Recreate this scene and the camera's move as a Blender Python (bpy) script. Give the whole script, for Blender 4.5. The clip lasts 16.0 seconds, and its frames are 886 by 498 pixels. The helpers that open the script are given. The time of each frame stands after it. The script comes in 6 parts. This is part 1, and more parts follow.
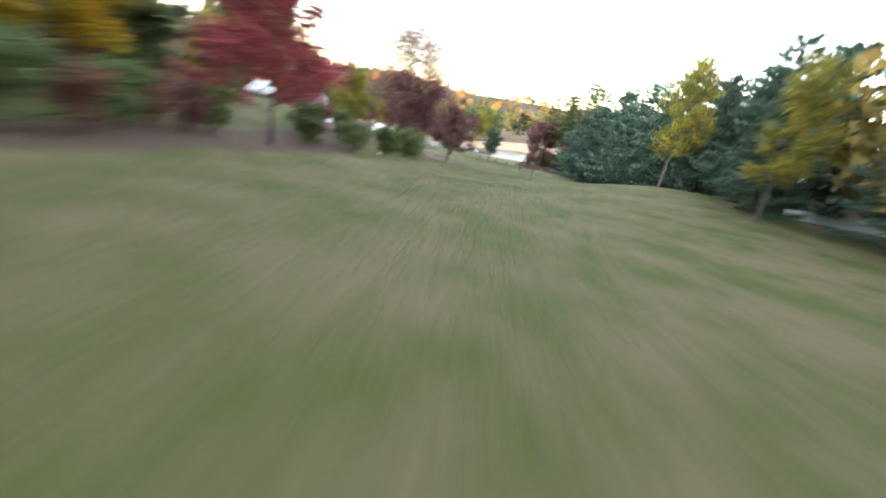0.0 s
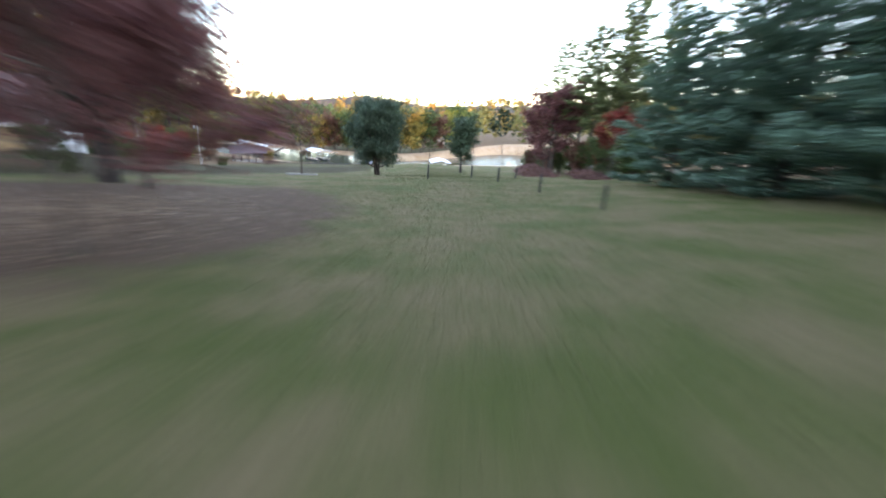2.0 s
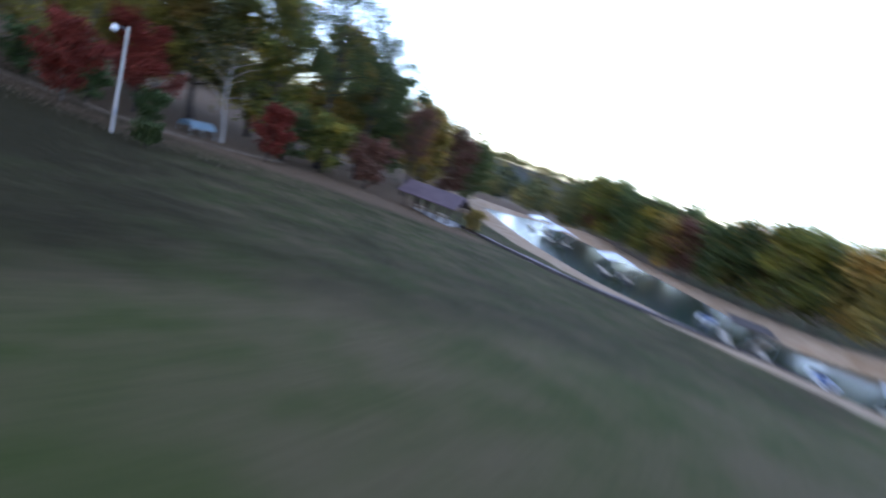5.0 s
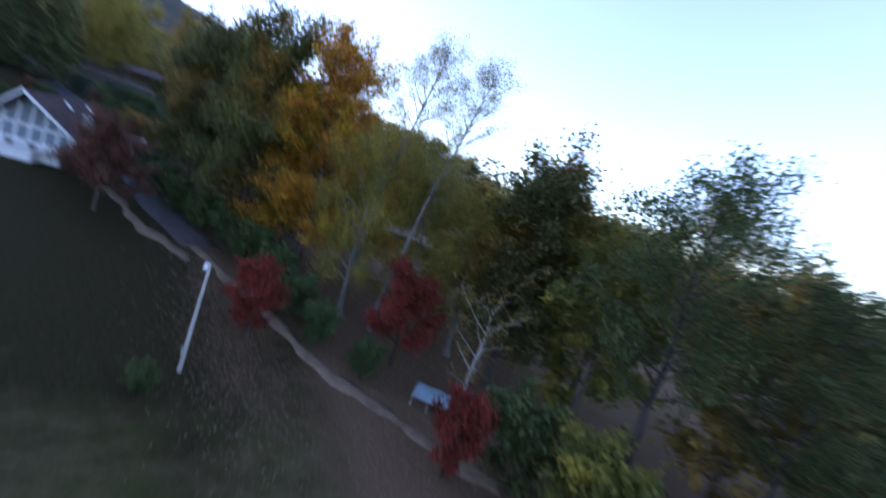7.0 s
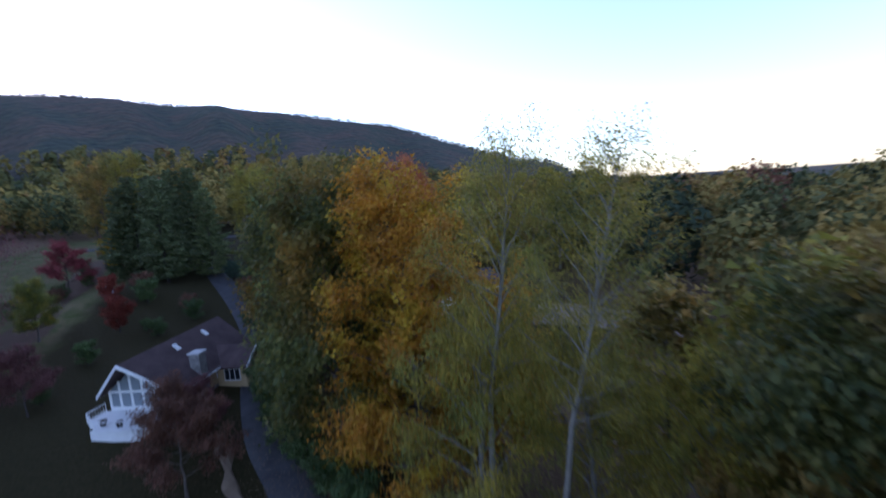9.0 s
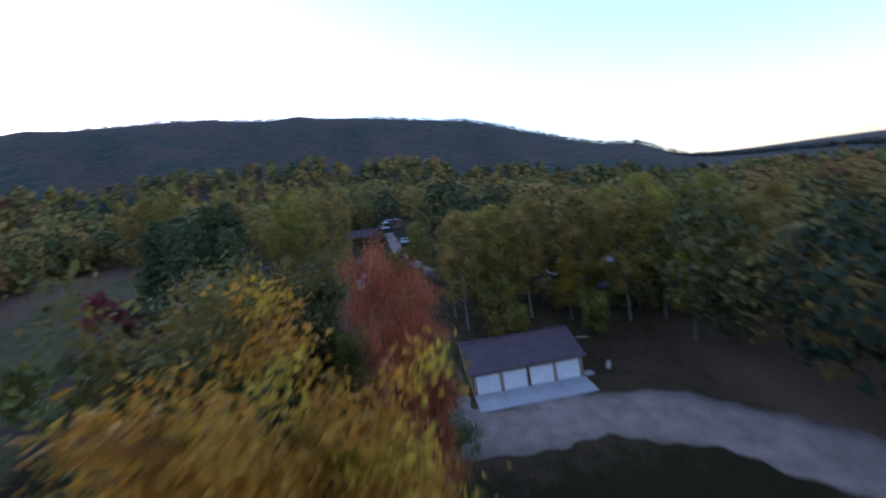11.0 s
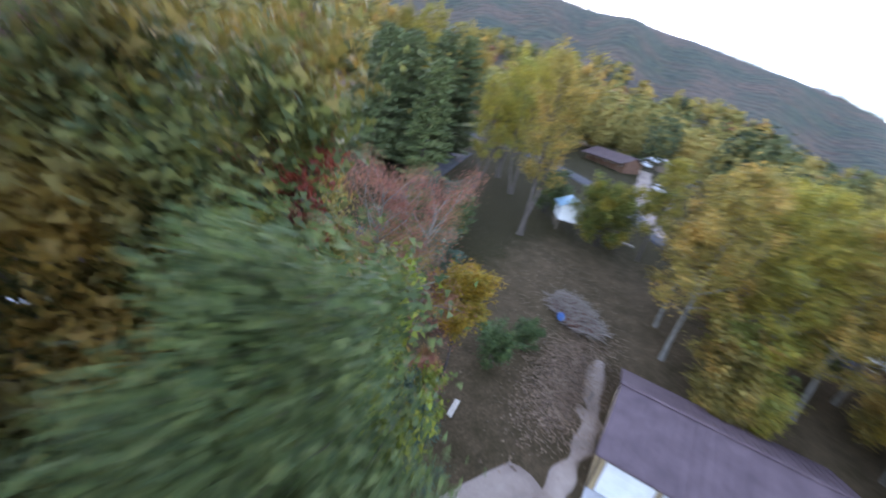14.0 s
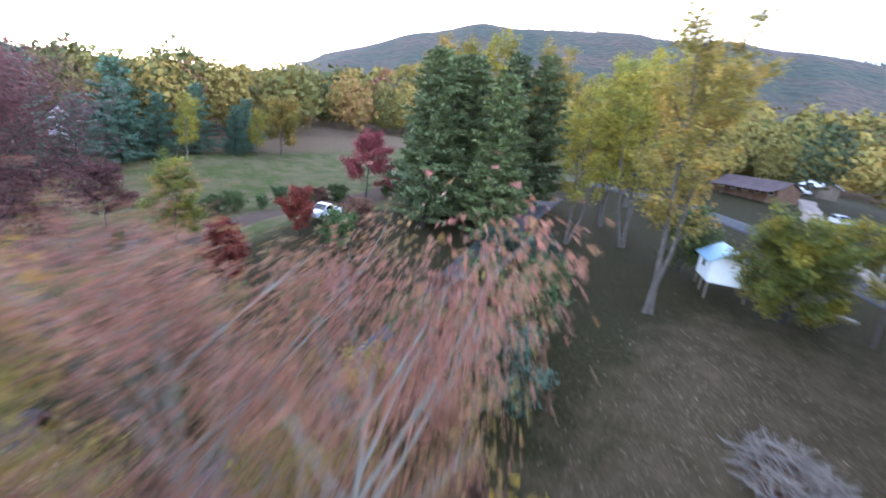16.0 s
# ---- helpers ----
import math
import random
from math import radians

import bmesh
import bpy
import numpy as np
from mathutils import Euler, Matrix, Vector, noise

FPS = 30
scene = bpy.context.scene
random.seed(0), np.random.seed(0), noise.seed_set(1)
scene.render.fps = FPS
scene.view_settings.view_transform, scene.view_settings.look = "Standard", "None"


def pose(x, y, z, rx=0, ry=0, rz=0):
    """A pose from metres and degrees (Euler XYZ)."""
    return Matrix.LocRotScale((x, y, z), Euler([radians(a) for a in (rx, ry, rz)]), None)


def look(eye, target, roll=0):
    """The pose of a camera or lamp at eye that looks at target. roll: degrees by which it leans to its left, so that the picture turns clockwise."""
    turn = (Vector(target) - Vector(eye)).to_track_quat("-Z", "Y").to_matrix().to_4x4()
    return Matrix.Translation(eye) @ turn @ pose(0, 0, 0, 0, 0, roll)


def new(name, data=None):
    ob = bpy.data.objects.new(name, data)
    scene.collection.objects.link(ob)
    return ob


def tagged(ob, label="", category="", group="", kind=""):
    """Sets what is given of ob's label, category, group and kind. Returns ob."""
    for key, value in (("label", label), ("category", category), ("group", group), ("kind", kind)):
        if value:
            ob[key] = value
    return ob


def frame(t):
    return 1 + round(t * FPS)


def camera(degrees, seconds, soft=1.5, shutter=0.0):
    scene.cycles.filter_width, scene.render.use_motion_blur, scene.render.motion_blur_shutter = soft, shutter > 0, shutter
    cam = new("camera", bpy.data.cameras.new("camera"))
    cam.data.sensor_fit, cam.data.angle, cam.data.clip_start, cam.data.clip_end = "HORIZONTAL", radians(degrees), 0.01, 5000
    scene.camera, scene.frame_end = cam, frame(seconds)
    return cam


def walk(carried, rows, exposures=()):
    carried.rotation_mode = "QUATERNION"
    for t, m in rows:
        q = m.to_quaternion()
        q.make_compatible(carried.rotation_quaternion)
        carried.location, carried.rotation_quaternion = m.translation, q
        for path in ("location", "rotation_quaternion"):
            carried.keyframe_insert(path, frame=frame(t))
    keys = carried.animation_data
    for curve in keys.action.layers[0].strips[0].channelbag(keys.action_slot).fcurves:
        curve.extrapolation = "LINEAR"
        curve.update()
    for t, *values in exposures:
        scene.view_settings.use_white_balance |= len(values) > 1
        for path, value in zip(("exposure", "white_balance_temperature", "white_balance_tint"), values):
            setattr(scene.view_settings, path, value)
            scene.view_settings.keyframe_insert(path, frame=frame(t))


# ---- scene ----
cam = camera(89.56, 16.0, soft=1.8, shutter=1.0)
PATH = [
    (0, -151.85, -27.47, 11.14, 70.37, -11.98, -73.79),
    (0.5, -137.29, -24.92, 9.79, 72.85, -4.37, -79.41),
    (1, -123.25, -23.39, 8.42, 73.10, 0.52, -82.06),
    (1.5, -108.88, -22.07, 6.55, 73.17, 0.20, -80.20),
    (2, -95.07, -20.33, 4.60, 72.90, -3.05, -77.03),
    (2.5, -81.76, -18.15, 2.98, 72.09, -7.23, -73.46),
    (3, -69.69, -15.95, 1.38, 71.61, -6.70, -70.30),
    (3.2, -64.67, -14.96, 0.82, 72.26, -2.89, -70.40),
    (3.8, -49.1, -10.8, -0.60, 74.08, -4.25, -64.29),
    (4.6, -28.3, -4.1, -1.45, 77.81, -10.60, -41.13),
    (5.3, -11.98, 1.89, -0.55, 76.49, -21.54, -11.48),
    (5.5, -8.31, 4.76, 0.21, 76.94, -22.53, -3.60),
    (6, -0.78, 13.93, 2.75, 79.67, -22.04, 14.89),
    (6.5, 2.78, 23.40, 6.14, 81.84, -23.05, 33.85),
    (7, 4.77, 32.95, 9.22, 83.07, -18.35, 53.56),
    (7.5, 1.68, 37.20, 11.98, 82.73, -11.63, 61.11),
    (8, -2.94, 40.74, 14.81, 82.97, -3.45, 66.98),
    (8.5, -7.51, 43.94, 17.74, 83.19, 2.51, 71.20),
    (9, -11.62, 46.65, 20.04, 82.70, 4.77, 74.90),
    (9.5, -15.62, 49.26, 21.40, 81.88, 9.02, 76.00),
    (10, -19.96, 51.91, 22.29, 81.95, 12.37, 77.15),
    (10.2, -21.91, 53.02, 22.68, 81.18, 14.54, 77.00),
    (10.7, -27.40, 55.60, 24.90, 82.30, 11.20, 81.80),
    (11.3, -34.00, 57.60, 26.20, 83.20, 6.60, 88.00),
    (12.3, -44.38, 59.30, 23.17, 81.97, 1.32, 94.32),
    (12.5, -45.84, 59.38, 23.32, 80.02, 0.30, 96.32),
    (13, -48.66, 59.72, 23.26, 76.93, -2.00, 102.30),
    (13.5, -52.01, 59.80, 22.71, 74.12, -6.97, 110.10),
    (14, -56.94, 59.15, 21.18, 70.04, -15.18, 120.52),
    (14.5, -61.56, 58.16, 19.77, 69.34, -12.70, 126.34),
    (15, -65.98, 56.48, 18.89, 71.14, -9.72, 129.39),
    (15.5, -70.59, 54.49, 18.43, 74.54, -6.91, 129.71),
    (16, -74.85, 51.81, 18.32, 75.08, -7.70, 131.51),
]
walk(cam, [(t, pose(*p)) for t, *p in PATH],
     exposures=[(0.0, 4.6, 8650, 19), (0.5, 4.4, 7650, 20), (1.5, 4.25, 7650, 20), (3.2, 4.1, 7350, 21), (5.5, 2.8, 5830, 28), (7.0, 2.6, 5630, 30), (8.0, 2.5, 5730, 30), (10.2, 2.0, 5430, 29), (12.5, 2.35, 6150, 23), (13.0, 2.9, 6550, 24), (13.5, 3.25, 6650, 23), (14.0, 4.05, 6750, 26), (14.5, 4.45, 6750, 27), (15.0, 4.85, 6650, 29), (15.5, 4.9, 6550, 31), (16.0, 4.35, 6550, 26)])

# ---------------------------------------------------------------- light
SUN_YAW, SUN_EL = 128.0, 6.3
world = bpy.data.worlds.new("dusk_sky")
scene.world = world
world.use_nodes = True
wn = world.node_tree.nodes
sky = wn.new("ShaderNodeTexSky")
sky.sky_type = "NISHITA"
sky.sun_disc = False
sky.sun_elevation = radians(SUN_EL)
sky.sun_rotation = radians(-SUN_YAW)
sky.air_density, sky.dust_density, sky.ozone_density = 0.8, 0.5, 2.0
wn["Background"].inputs["Strength"].default_value = 0.15
haze = wn.new("ShaderNodeHueSaturation")
haze.inputs["Saturation"].default_value = 0.8
world.node_tree.links.new(sky.outputs["Color"], haze.inputs["Color"])
world.node_tree.links.new(haze.outputs["Color"], wn["Background"].inputs["Color"])
sun_data = bpy.data.lights.new("sun", "SUN")
sun_data.energy, sun_data.angle, sun_data.color = 1.1, radians(0.6), (1.0, 0.45, 0.27)
sun = new("sun", sun_data)
sd = Vector((-math.sin(radians(SUN_YAW)) * math.cos(radians(SUN_EL)), math.cos(radians(SUN_YAW)) * math.cos(radians(SUN_EL)), math.sin(radians(SUN_EL))))
sun.matrix_world = look((sd * 200)[:], (0, 0, 0))

# ---------------------------------------------------------------- materials
class Nodes:
    def __init__(self, name):
        self.m = bpy.data.materials.new(name)
        self.m.use_nodes = True
        self.t = self.m.node_tree
        self.n = self.t.nodes
        self.b = self.n["Principled BSDF"]
    def add(self, kind, **kw):
        node = self.n.new(kind)
        for k, v in kw.items():
            if k == "operation":
                node.operation = v
            elif k == "blend":
                node.blend_type = v
            elif k == "attr":
                node.attribute_name = v
            else:
                node.inputs[k].default_value = v
        return node
    def link(self, a, b):
        self.t.links.new(a, b)
    def noise(self, scale, detail=4.0, rough=0.6, vec=None, distortion=0.0):
        node = self.add("ShaderNodeTexNoise")
        node.inputs["Scale"].default_value = scale
        node.inputs["Detail"].default_value = detail
        node.inputs["Roughness"].default_value = rough
        node.inputs["Distortion"].default_value = distortion
        if vec is not None:
            self.link(vec, node.inputs["Vector"])
        return node.outputs["Fac"]
    def ramp(self, fac, stops):
        node = self.n.new("ShaderNodeValToRGB")
        els = node.color_ramp.elements
        while len(els) < len(stops):
            els.new(0.5)
        for e, (p, c) in zip(els, stops):
            e.position = p
            e.color = (*c, 1) if len(c) == 3 else c
        self.link(fac, node.inputs["Fac"])
        return node.outputs["Color"]
    def mix(self, fac, a, b, blend="MIX"):
        node = self.n.new("ShaderNodeMix")
        node.data_type = "RGBA"
        node.blend_type = blend
        for sock, v in ((node.inputs[0], fac), (node.inputs[6], a), (node.inputs[7], b)):
            if isinstance(v, (int, float)):
                sock.default_value = v
            elif isinstance(v, tuple):
                sock.default_value = (*v, 1)
            else:
                self.link(v, sock)
        return node.outputs[2]
    def maths(self, op, a, b=0.0):
        node = self.n.new("ShaderNodeMath")
        node.operation = op
        for i, v in enumerate((a, b)):
            if isinstance(v, (int, float)):
                node.inputs[i].default_value = v
            else:
                self.link(v, node.inputs[i])
        return node.outputs[0]
    def bump(self, height, strength=0.5, dist=0.05):
        node = self.n.new("ShaderNodeBump")
        node.inputs["Strength"].default_value = strength
        node.inputs["Distance"].default_value = dist
        self.link(height, node.inputs["Height"])
        self.link(node.outputs["Normal"], self.b.inputs["Normal"])
    def coord(self, which="Object"):
        return self.n.new("ShaderNodeTexCoord").outputs[which]
    def done(self, color=None, rough=0.8, metal=0.0, spec=0.3):
        if color is not None:
            if isinstance(color, tuple):
                self.b.inputs["Base Color"].default_value = (*color, 1)
            else:
                self.link(color, self.b.inputs["Base Color"])
        self.b.inputs["Roughness"].default_value = rough
        self.b.inputs["Metallic"].default_value = metal
        self.b.inputs["Specular IOR Level"].default_value = spec
        return self.m


def mottled(name, a, b, scale=3.0, rough=0.8, fine=40.0, bump=0.3, dist=0.02, metal=0.0, spec=0.3):
    """Two tones at two scales, with relief."""
    n = Nodes(name)
    v = n.coord()
    big, small = n.noise(scale, 5, 0.6, v), n.noise(fine, 3, 0.6, v)
    f = n.maths("ADD", n.maths("MULTIPLY", big, 0.7), n.maths("MULTIPLY", small, 0.3))
    n.bump(small, bump, dist)
    return n.done(n.ramp(f, [(0.35, a), (0.65, b)]), rough, metal, spec)


def leafy(name, cols, patch=None, scale=0.35, clear=0.35, dark=0.5):
    """Leaves: each leaf takes its tone from cols, with patches of another colour through the crown."""
    n = Nodes(name)
    geo = n.n.new("ShaderNodeNewGeometry")
    info = n.n.new("ShaderNodeObjectInfo")
    k = len(cols)
    col = n.ramp(geo.outputs["Random Per Island"], [(i / max(1, k - 1), c) for i, c in enumerate(cols)])
    v = n.coord()
    shift = n.n.new("ShaderNodeVectorMath")
    shift.operation = "ADD"
    n.link(v, shift.inputs[0])
    n.link(info.outputs["Random"], shift.inputs[1])
    big = n.noise(scale, 3, 0.5, shift.outputs[0])
    if patch:
        fac = n.ramp(big, [(0.5, (0, 0, 0)), (0.62, (1, 1, 1))])
        col = n.mix(fac, col, patch)
    tone = n.ramp(n.noise(scale * 2.3, 2, 0.5, shift.outputs[0]), [(0.3, (dark, dark, dark)), (0.7, (1.0, 1.0, 1.0))])
    col = n.mix(1.0, col, tone, "MULTIPLY")
    hs = n.n.new("ShaderNodeHueSaturation")
    n.link(col, hs.inputs["Color"])
    n.link(n.maths("ADD", n.maths("MULTIPLY", info.outputs["Random"], 0.35), 0.82), hs.inputs["Value"])
    col = hs.outputs["Color"]
    n.done(col, 0.6, 0.0, 0.25)
    tr = n.n.new("ShaderNodeBsdfTranslucent")
    n.link(col, tr.inputs["Color"])
    mx = n.n.new("ShaderNodeMixShader")
    mx.inputs[0].default_value = clear
    n.link(n.b.outputs[0], mx.inputs[1])
    n.link(tr.outputs[0], mx.inputs[2])
    n.link(mx.outputs[0], n.n["Material Output"].inputs["Surface"])
    return n.m


L_OAK = leafy("oak_leaves", [(0.095, 0.136, 0.033), (0.190, 0.211, 0.041), (0.273, 0.247, 0.048)], (0.382, 0.297, 0.037))
L_OAKDARK = leafy("dark_oak_leaves", [(0.057, 0.093, 0.032), (0.098, 0.143, 0.043), (0.154, 0.184, 0.057)])
L_YGREEN = leafy("yellow_green_leaves", [(0.231, 0.230, 0.039), (0.392, 0.315, 0.050), (0.532, 0.378, 0.059)], (0.277, 0.273, 0.059))
L_OLIVE = leafy("olive_leaves", [(0.172, 0.153, 0.043), (0.296, 0.221, 0.053), (0.395, 0.287, 0.065)], (0.493, 0.287, 0.065))
L_YELLOW = leafy("yellow_leaves", [(0.374, 0.242, 0.022), (0.462, 0.308, 0.028), (0.242, 0.220, 0.033)], (0.495, 0.275, 0.022))
L_ORANGE = leafy("orange_leaves", [(0.583, 0.227, 0.023), (0.600, 0.324, 0.029), (0.475, 0.190, 0.023)], (0.600, 0.418, 0.034))
L_ORANGEOAK = leafy("turning_oak_leaves", [(0.07, 0.10, 0.036), (0.12, 0.135, 0.036), (0.18, 0.165, 0.036)], (0.27, 0.16, 0.03), 0.16)
L_REDMAPLE = leafy("red_maple_leaves", [(0.44, 0.08, 0.055), (0.48, 0.125, 0.062), (0.47, 0.2, 0.05)], (0.45, 0.2, 0.045), 0.3, 0.4, 0.6)
L_RED = leafy("red_leaves", [(0.265, 0.050, 0.035), (0.370, 0.071, 0.041), (0.185, 0.043, 0.028)])
L_ROSE = leafy("rose_red_leaves", [(0.324, 0.060, 0.072), (0.240, 0.048, 0.054), (0.408, 0.096, 0.096)])
L_DARKRED = leafy("dark_maple_leaves", [(0.142, 0.056, 0.056), (0.189, 0.075, 0.072), (0.246, 0.113, 0.094)])
L_BROWNRED = leafy("russet_leaves", [(0.182, 0.077, 0.054), (0.224, 0.105, 0.062), (0.140, 0.070, 0.046)])
L_PINK = leafy("pink_leaves", [(0.361, 0.130, 0.090), (0.405, 0.171, 0.122), (0.361, 0.171, 0.072)], (0.303, 0.224, 0.054), 0.28)
L_GROVE = leafy("grove_needles", [(0.084, 0.120, 0.054), (0.124, 0.163, 0.067), (0.182, 0.195, 0.079)], None, 0.3, 0.12)
L_PINE = leafy("pine_needles", [(0.079, 0.155, 0.097), (0.105, 0.190, 0.124), (0.131, 0.215, 0.147)], None, 0.3, 0.15, 0.72)
L_PINEGREEN = leafy("green_pine_needles", [(0.093, 0.136, 0.053), (0.156, 0.198, 0.073), (0.233, 0.248, 0.098)], None, 0.3, 0.15)
L_SPRUCE = leafy("spruce_needles", [(0.039, 0.086, 0.049), (0.069, 0.122, 0.066), (0.098, 0.159, 0.086)], None, 0.3, 0.12)
L_BOX = leafy("evergreen_leaves", [(0.046, 0.092, 0.027), (0.083, 0.133, 0.040), (0.117, 0.163, 0.047)], None, 0.5, 0.15)
L_LIME = leafy("lime_leaves", [(0.168, 0.224, 0.028), (0.252, 0.280, 0.035), (0.336, 0.308, 0.042)], (0.140, 0.196, 0.042))
L_BLUEGREEN = leafy("blue_green_leaves", [(0.056, 0.105, 0.070), (0.084, 0.140, 0.091), (0.112, 0.168, 0.105)])

BARK = mottled("grey_brown_bark", (0.06, 0.048, 0.04), (0.13, 0.105, 0.085), 2.0, 0.9, 18.0, 0.6, 0.03)
BARKPALE = mottled("pale_bark", (0.11, 0.1, 0.083), (0.25, 0.23, 0.195), 1.2, 0.85, 9.0, 0.5, 0.02)
BARKDARK = mottled("dark_bark", (0.03, 0.025, 0.022), (0.07, 0.058, 0.05), 2.0, 0.9, 18.0, 0.6, 0.03)
DEADWOOD = mottled("bleached_wood", (0.3, 0.27, 0.23), (0.48, 0.44, 0.38), 2.0, 0.85, 14.0, 0.5, 0.02)


# ---------------------------------------------------------------- ground
QUARTIC = [-7.129, -6.286, 1.587, 3.187, 0.411, -8.038, -2.483, -10.962, 10.344, 2.507, 4.552, -5.666, 0.316, 1.42, -0.17]


def smooth(a, b, v):
    s = np.clip((v - a) / (b - a), 0.0, 1.0)
    return s * s * (3 - 2 * s)


# crest of the hills round the valley: bearing (degrees, anticlockwise from +y), rise above eye level, distance
CREST = [(-20, 0.0, 700), (0, -0.8, 800), (16, -2.0, 900), (28, -2.8, 1000), (36, -2.0, 1000), (40, -0.8, 1000), (50, -0.2, 1000), (55, 0.4, 1000), (60, 2.8, 1000), (65, 3.6, 1000), (70, 5.3, 1000),
         (75, 7.2, 1000), (80, 8.8, 1000), (85, 9.5, 1000), (90, 10.4, 1000), (100, 11.4, 1000), (110, 12.1, 1000), (115, 12.3, 1000), (120, 12.0, 1000), (125, 11.7, 1000), (130, 11.1, 1000), (135, 9.9, 1000),
         (140, 8.0, 1000), (145, 6.4, 1000), (150, 3.9, 1000), (155, 2.0, 1000), (160, 0.2, 1000), (166, -0.9, 1000), (174, 0.4, 1000), (200, 2.6, 1000), (235, 2.4, 1100), (262, 0.6, 1150), (274, 0.5, 1150),
         (282, 0.0, 1150), (290, 0.9, 1150), (298, -0.1, 1150), (312, -0.3, 900), (340, 0.0, 700)]
LAKE_Z = -13.5


def lake_shape(y):
    """Middle and half width of the lake, which narrows to an inlet towards +y."""
    w = 13 + 33 * (1 - smooth(-5, 35, np.asarray(y, float)))
    return 35 + 0.18 * np.maximum(0, y - 30) + w, w


def lake_m(x, y):
    """Metres from the water's edge."""
    mid, w = lake_shape(y)
    return np.maximum(np.abs(x - mid) - w, np.maximum(y - 112, -110 - y))


def lake_d(x, y):
    return 1 + lake_m(x, y) / 46


def hill(x, y, cx, cy, rx, ry, h):
    return h * np.exp(-((x - cx) / rx) ** 2 - ((y - cy) / ry) ** 2)


def heights(x, y):
    x, y = np.asarray(x, float), np.asarray(y, float)
    xc, yc = np.clip(x, -205, 34) / 100, np.clip(y, -62, 118) / 100
    h, k = 0.0, 0
    for i in range(5):
        for j in range(5 - i):
            h = h + QUARTIC[k] * xc ** i * yc ** j
            k += 1
    h = h + hill(x, y, -78, -17, 28, 8, -0.8) + hill(x, y, -109, -20, 10, 7, -0.6) + hill(x, y, -108, -38, 16, 10, 2.0) + hill(x, y, -122, -5, 15, 9, -0.7)
    h = h + hill(x, y, -105, 43, 9, 9, 1.4) + hill(x, y, -62, 23, 12, 10, 1.0) + hill(x, y, -24, 55, 14, 14, -1.2) + hill(x, y, -10, 4, 16, 12, 1.2) + hill(x, y, -106, 2, 18, 9, 1.5) + hill(x, y, -58, -15, 13, 10, 0.8) + hill(x, y, -109, 9, 11, 8, 1.7) + hill(x, y, -25, 38, 9, 8, -0.73)
    h = h + (np.minimum(h, 0.09 * (-x) - 8.0) - h) * smooth(96, 130, y)
    pad = 1 - smooth(9, 17, np.sqrt((x + 84) ** 2 + (y - 68.2) ** 2))
    h = h * (1 - pad) + 0.55 * pad
    d = lake_d(x, y)
    s = 1 - smooth(0.86, 1.16, d)
    h = h * (1 - s) - 15.0 * s
    r = np.sqrt((x + 60) ** 2 + (y - 40) ** 2)
    yaw = (np.degrees(np.arctan2(-(x + 60), y - 40)) + 20) % 360 - 20
    b = [c[0] for c in CREST] + [340]
    el = np.interp(yaw, b, [c[1] for c in CREST] + [CREST[0][1]])
    dist = np.interp(yaw, b, [c[2] for c in CREST] + [CREST[0][2]])
    r0 = np.where((yaw > 200) & (yaw < 320), 330.0, 190.0)
    top = 16 + dist * np.tan(np.radians(el))
    s = np.clip((r - r0) / (dist - r0), 0, 1)
    rise = (s * s * (3 - 2 * s)) ** 1.25
    folds = (np.sin(yaw * 0.31 + r * 0.003) * np.sin(yaw * 0.13 + 1.3) + 0.5 * np.sin(yaw * 0.73 - r * 0.004)) * 0.13
    rise = rise * (1 + folds * np.sin(np.pi * s) ** 2)
    return h + np.maximum(0.0, top - h) * rise


def ground(x, y):
    return float(heights(x, y))


def grid_mesh(name, xs, ys):
    gx, gy = np.meshgrid(xs, ys, indexing="ij")
    gz = heights(gx, gy)
    nx, ny = len(xs), len(ys)
    verts = np.stack([gx, gy, gz], -1).reshape(-1, 3)
    i = np.arange(nx * ny).reshape(nx, ny)
    faces = np.stack([i[:-1, :-1], i[1:, :-1], i[1:, 1:], i[:-1, 1:]], -1).reshape(-1, 4)
    return np_mesh(name, verts, faces), verts


def np_mesh(name, verts, faces, soft=True):
    me = bpy.data.meshes.new(name)
    verts, faces = np.asarray(verts, np.float32), np.asarray(faces, np.int32)
    n, k = faces.shape
    me.vertices.add(len(verts))
    me.vertices.foreach_set("co", verts.ravel())
    me.loops.add(n * k)
    me.loops.foreach_set("vertex_index", faces.ravel())
    me.polygons.add(n)
    me.polygons.foreach_set("loop_start", np.arange(0, n * k, k, dtype=np.int32))
    me.update(calc_edges=True)
    me.polygons.foreach_set("use_smooth", np.full(n, soft, bool))
    return me


def stretched(lo, hi, step, far, grow=1.13):
    mid = list(np.arange(lo, hi + 0.01, step))
    out, s, v = [], step, lo
    while v > -far:
        s *= grow
        v -= s
        out.append(v)
    up, s, v = [], step, hi
    while v < far:
        s *= grow
        v += s
        up.append(v)
    return np.array(out[::-1] + mid + up)


gme, gv = grid_mesh("ground", stretched(-200, 60, 2.0, 2600, 1.045), stretched(-70, 130, 2.0, 2600, 1.045))
x, y, z = gv.T
r = np.hypot(x + 60, y - 40)
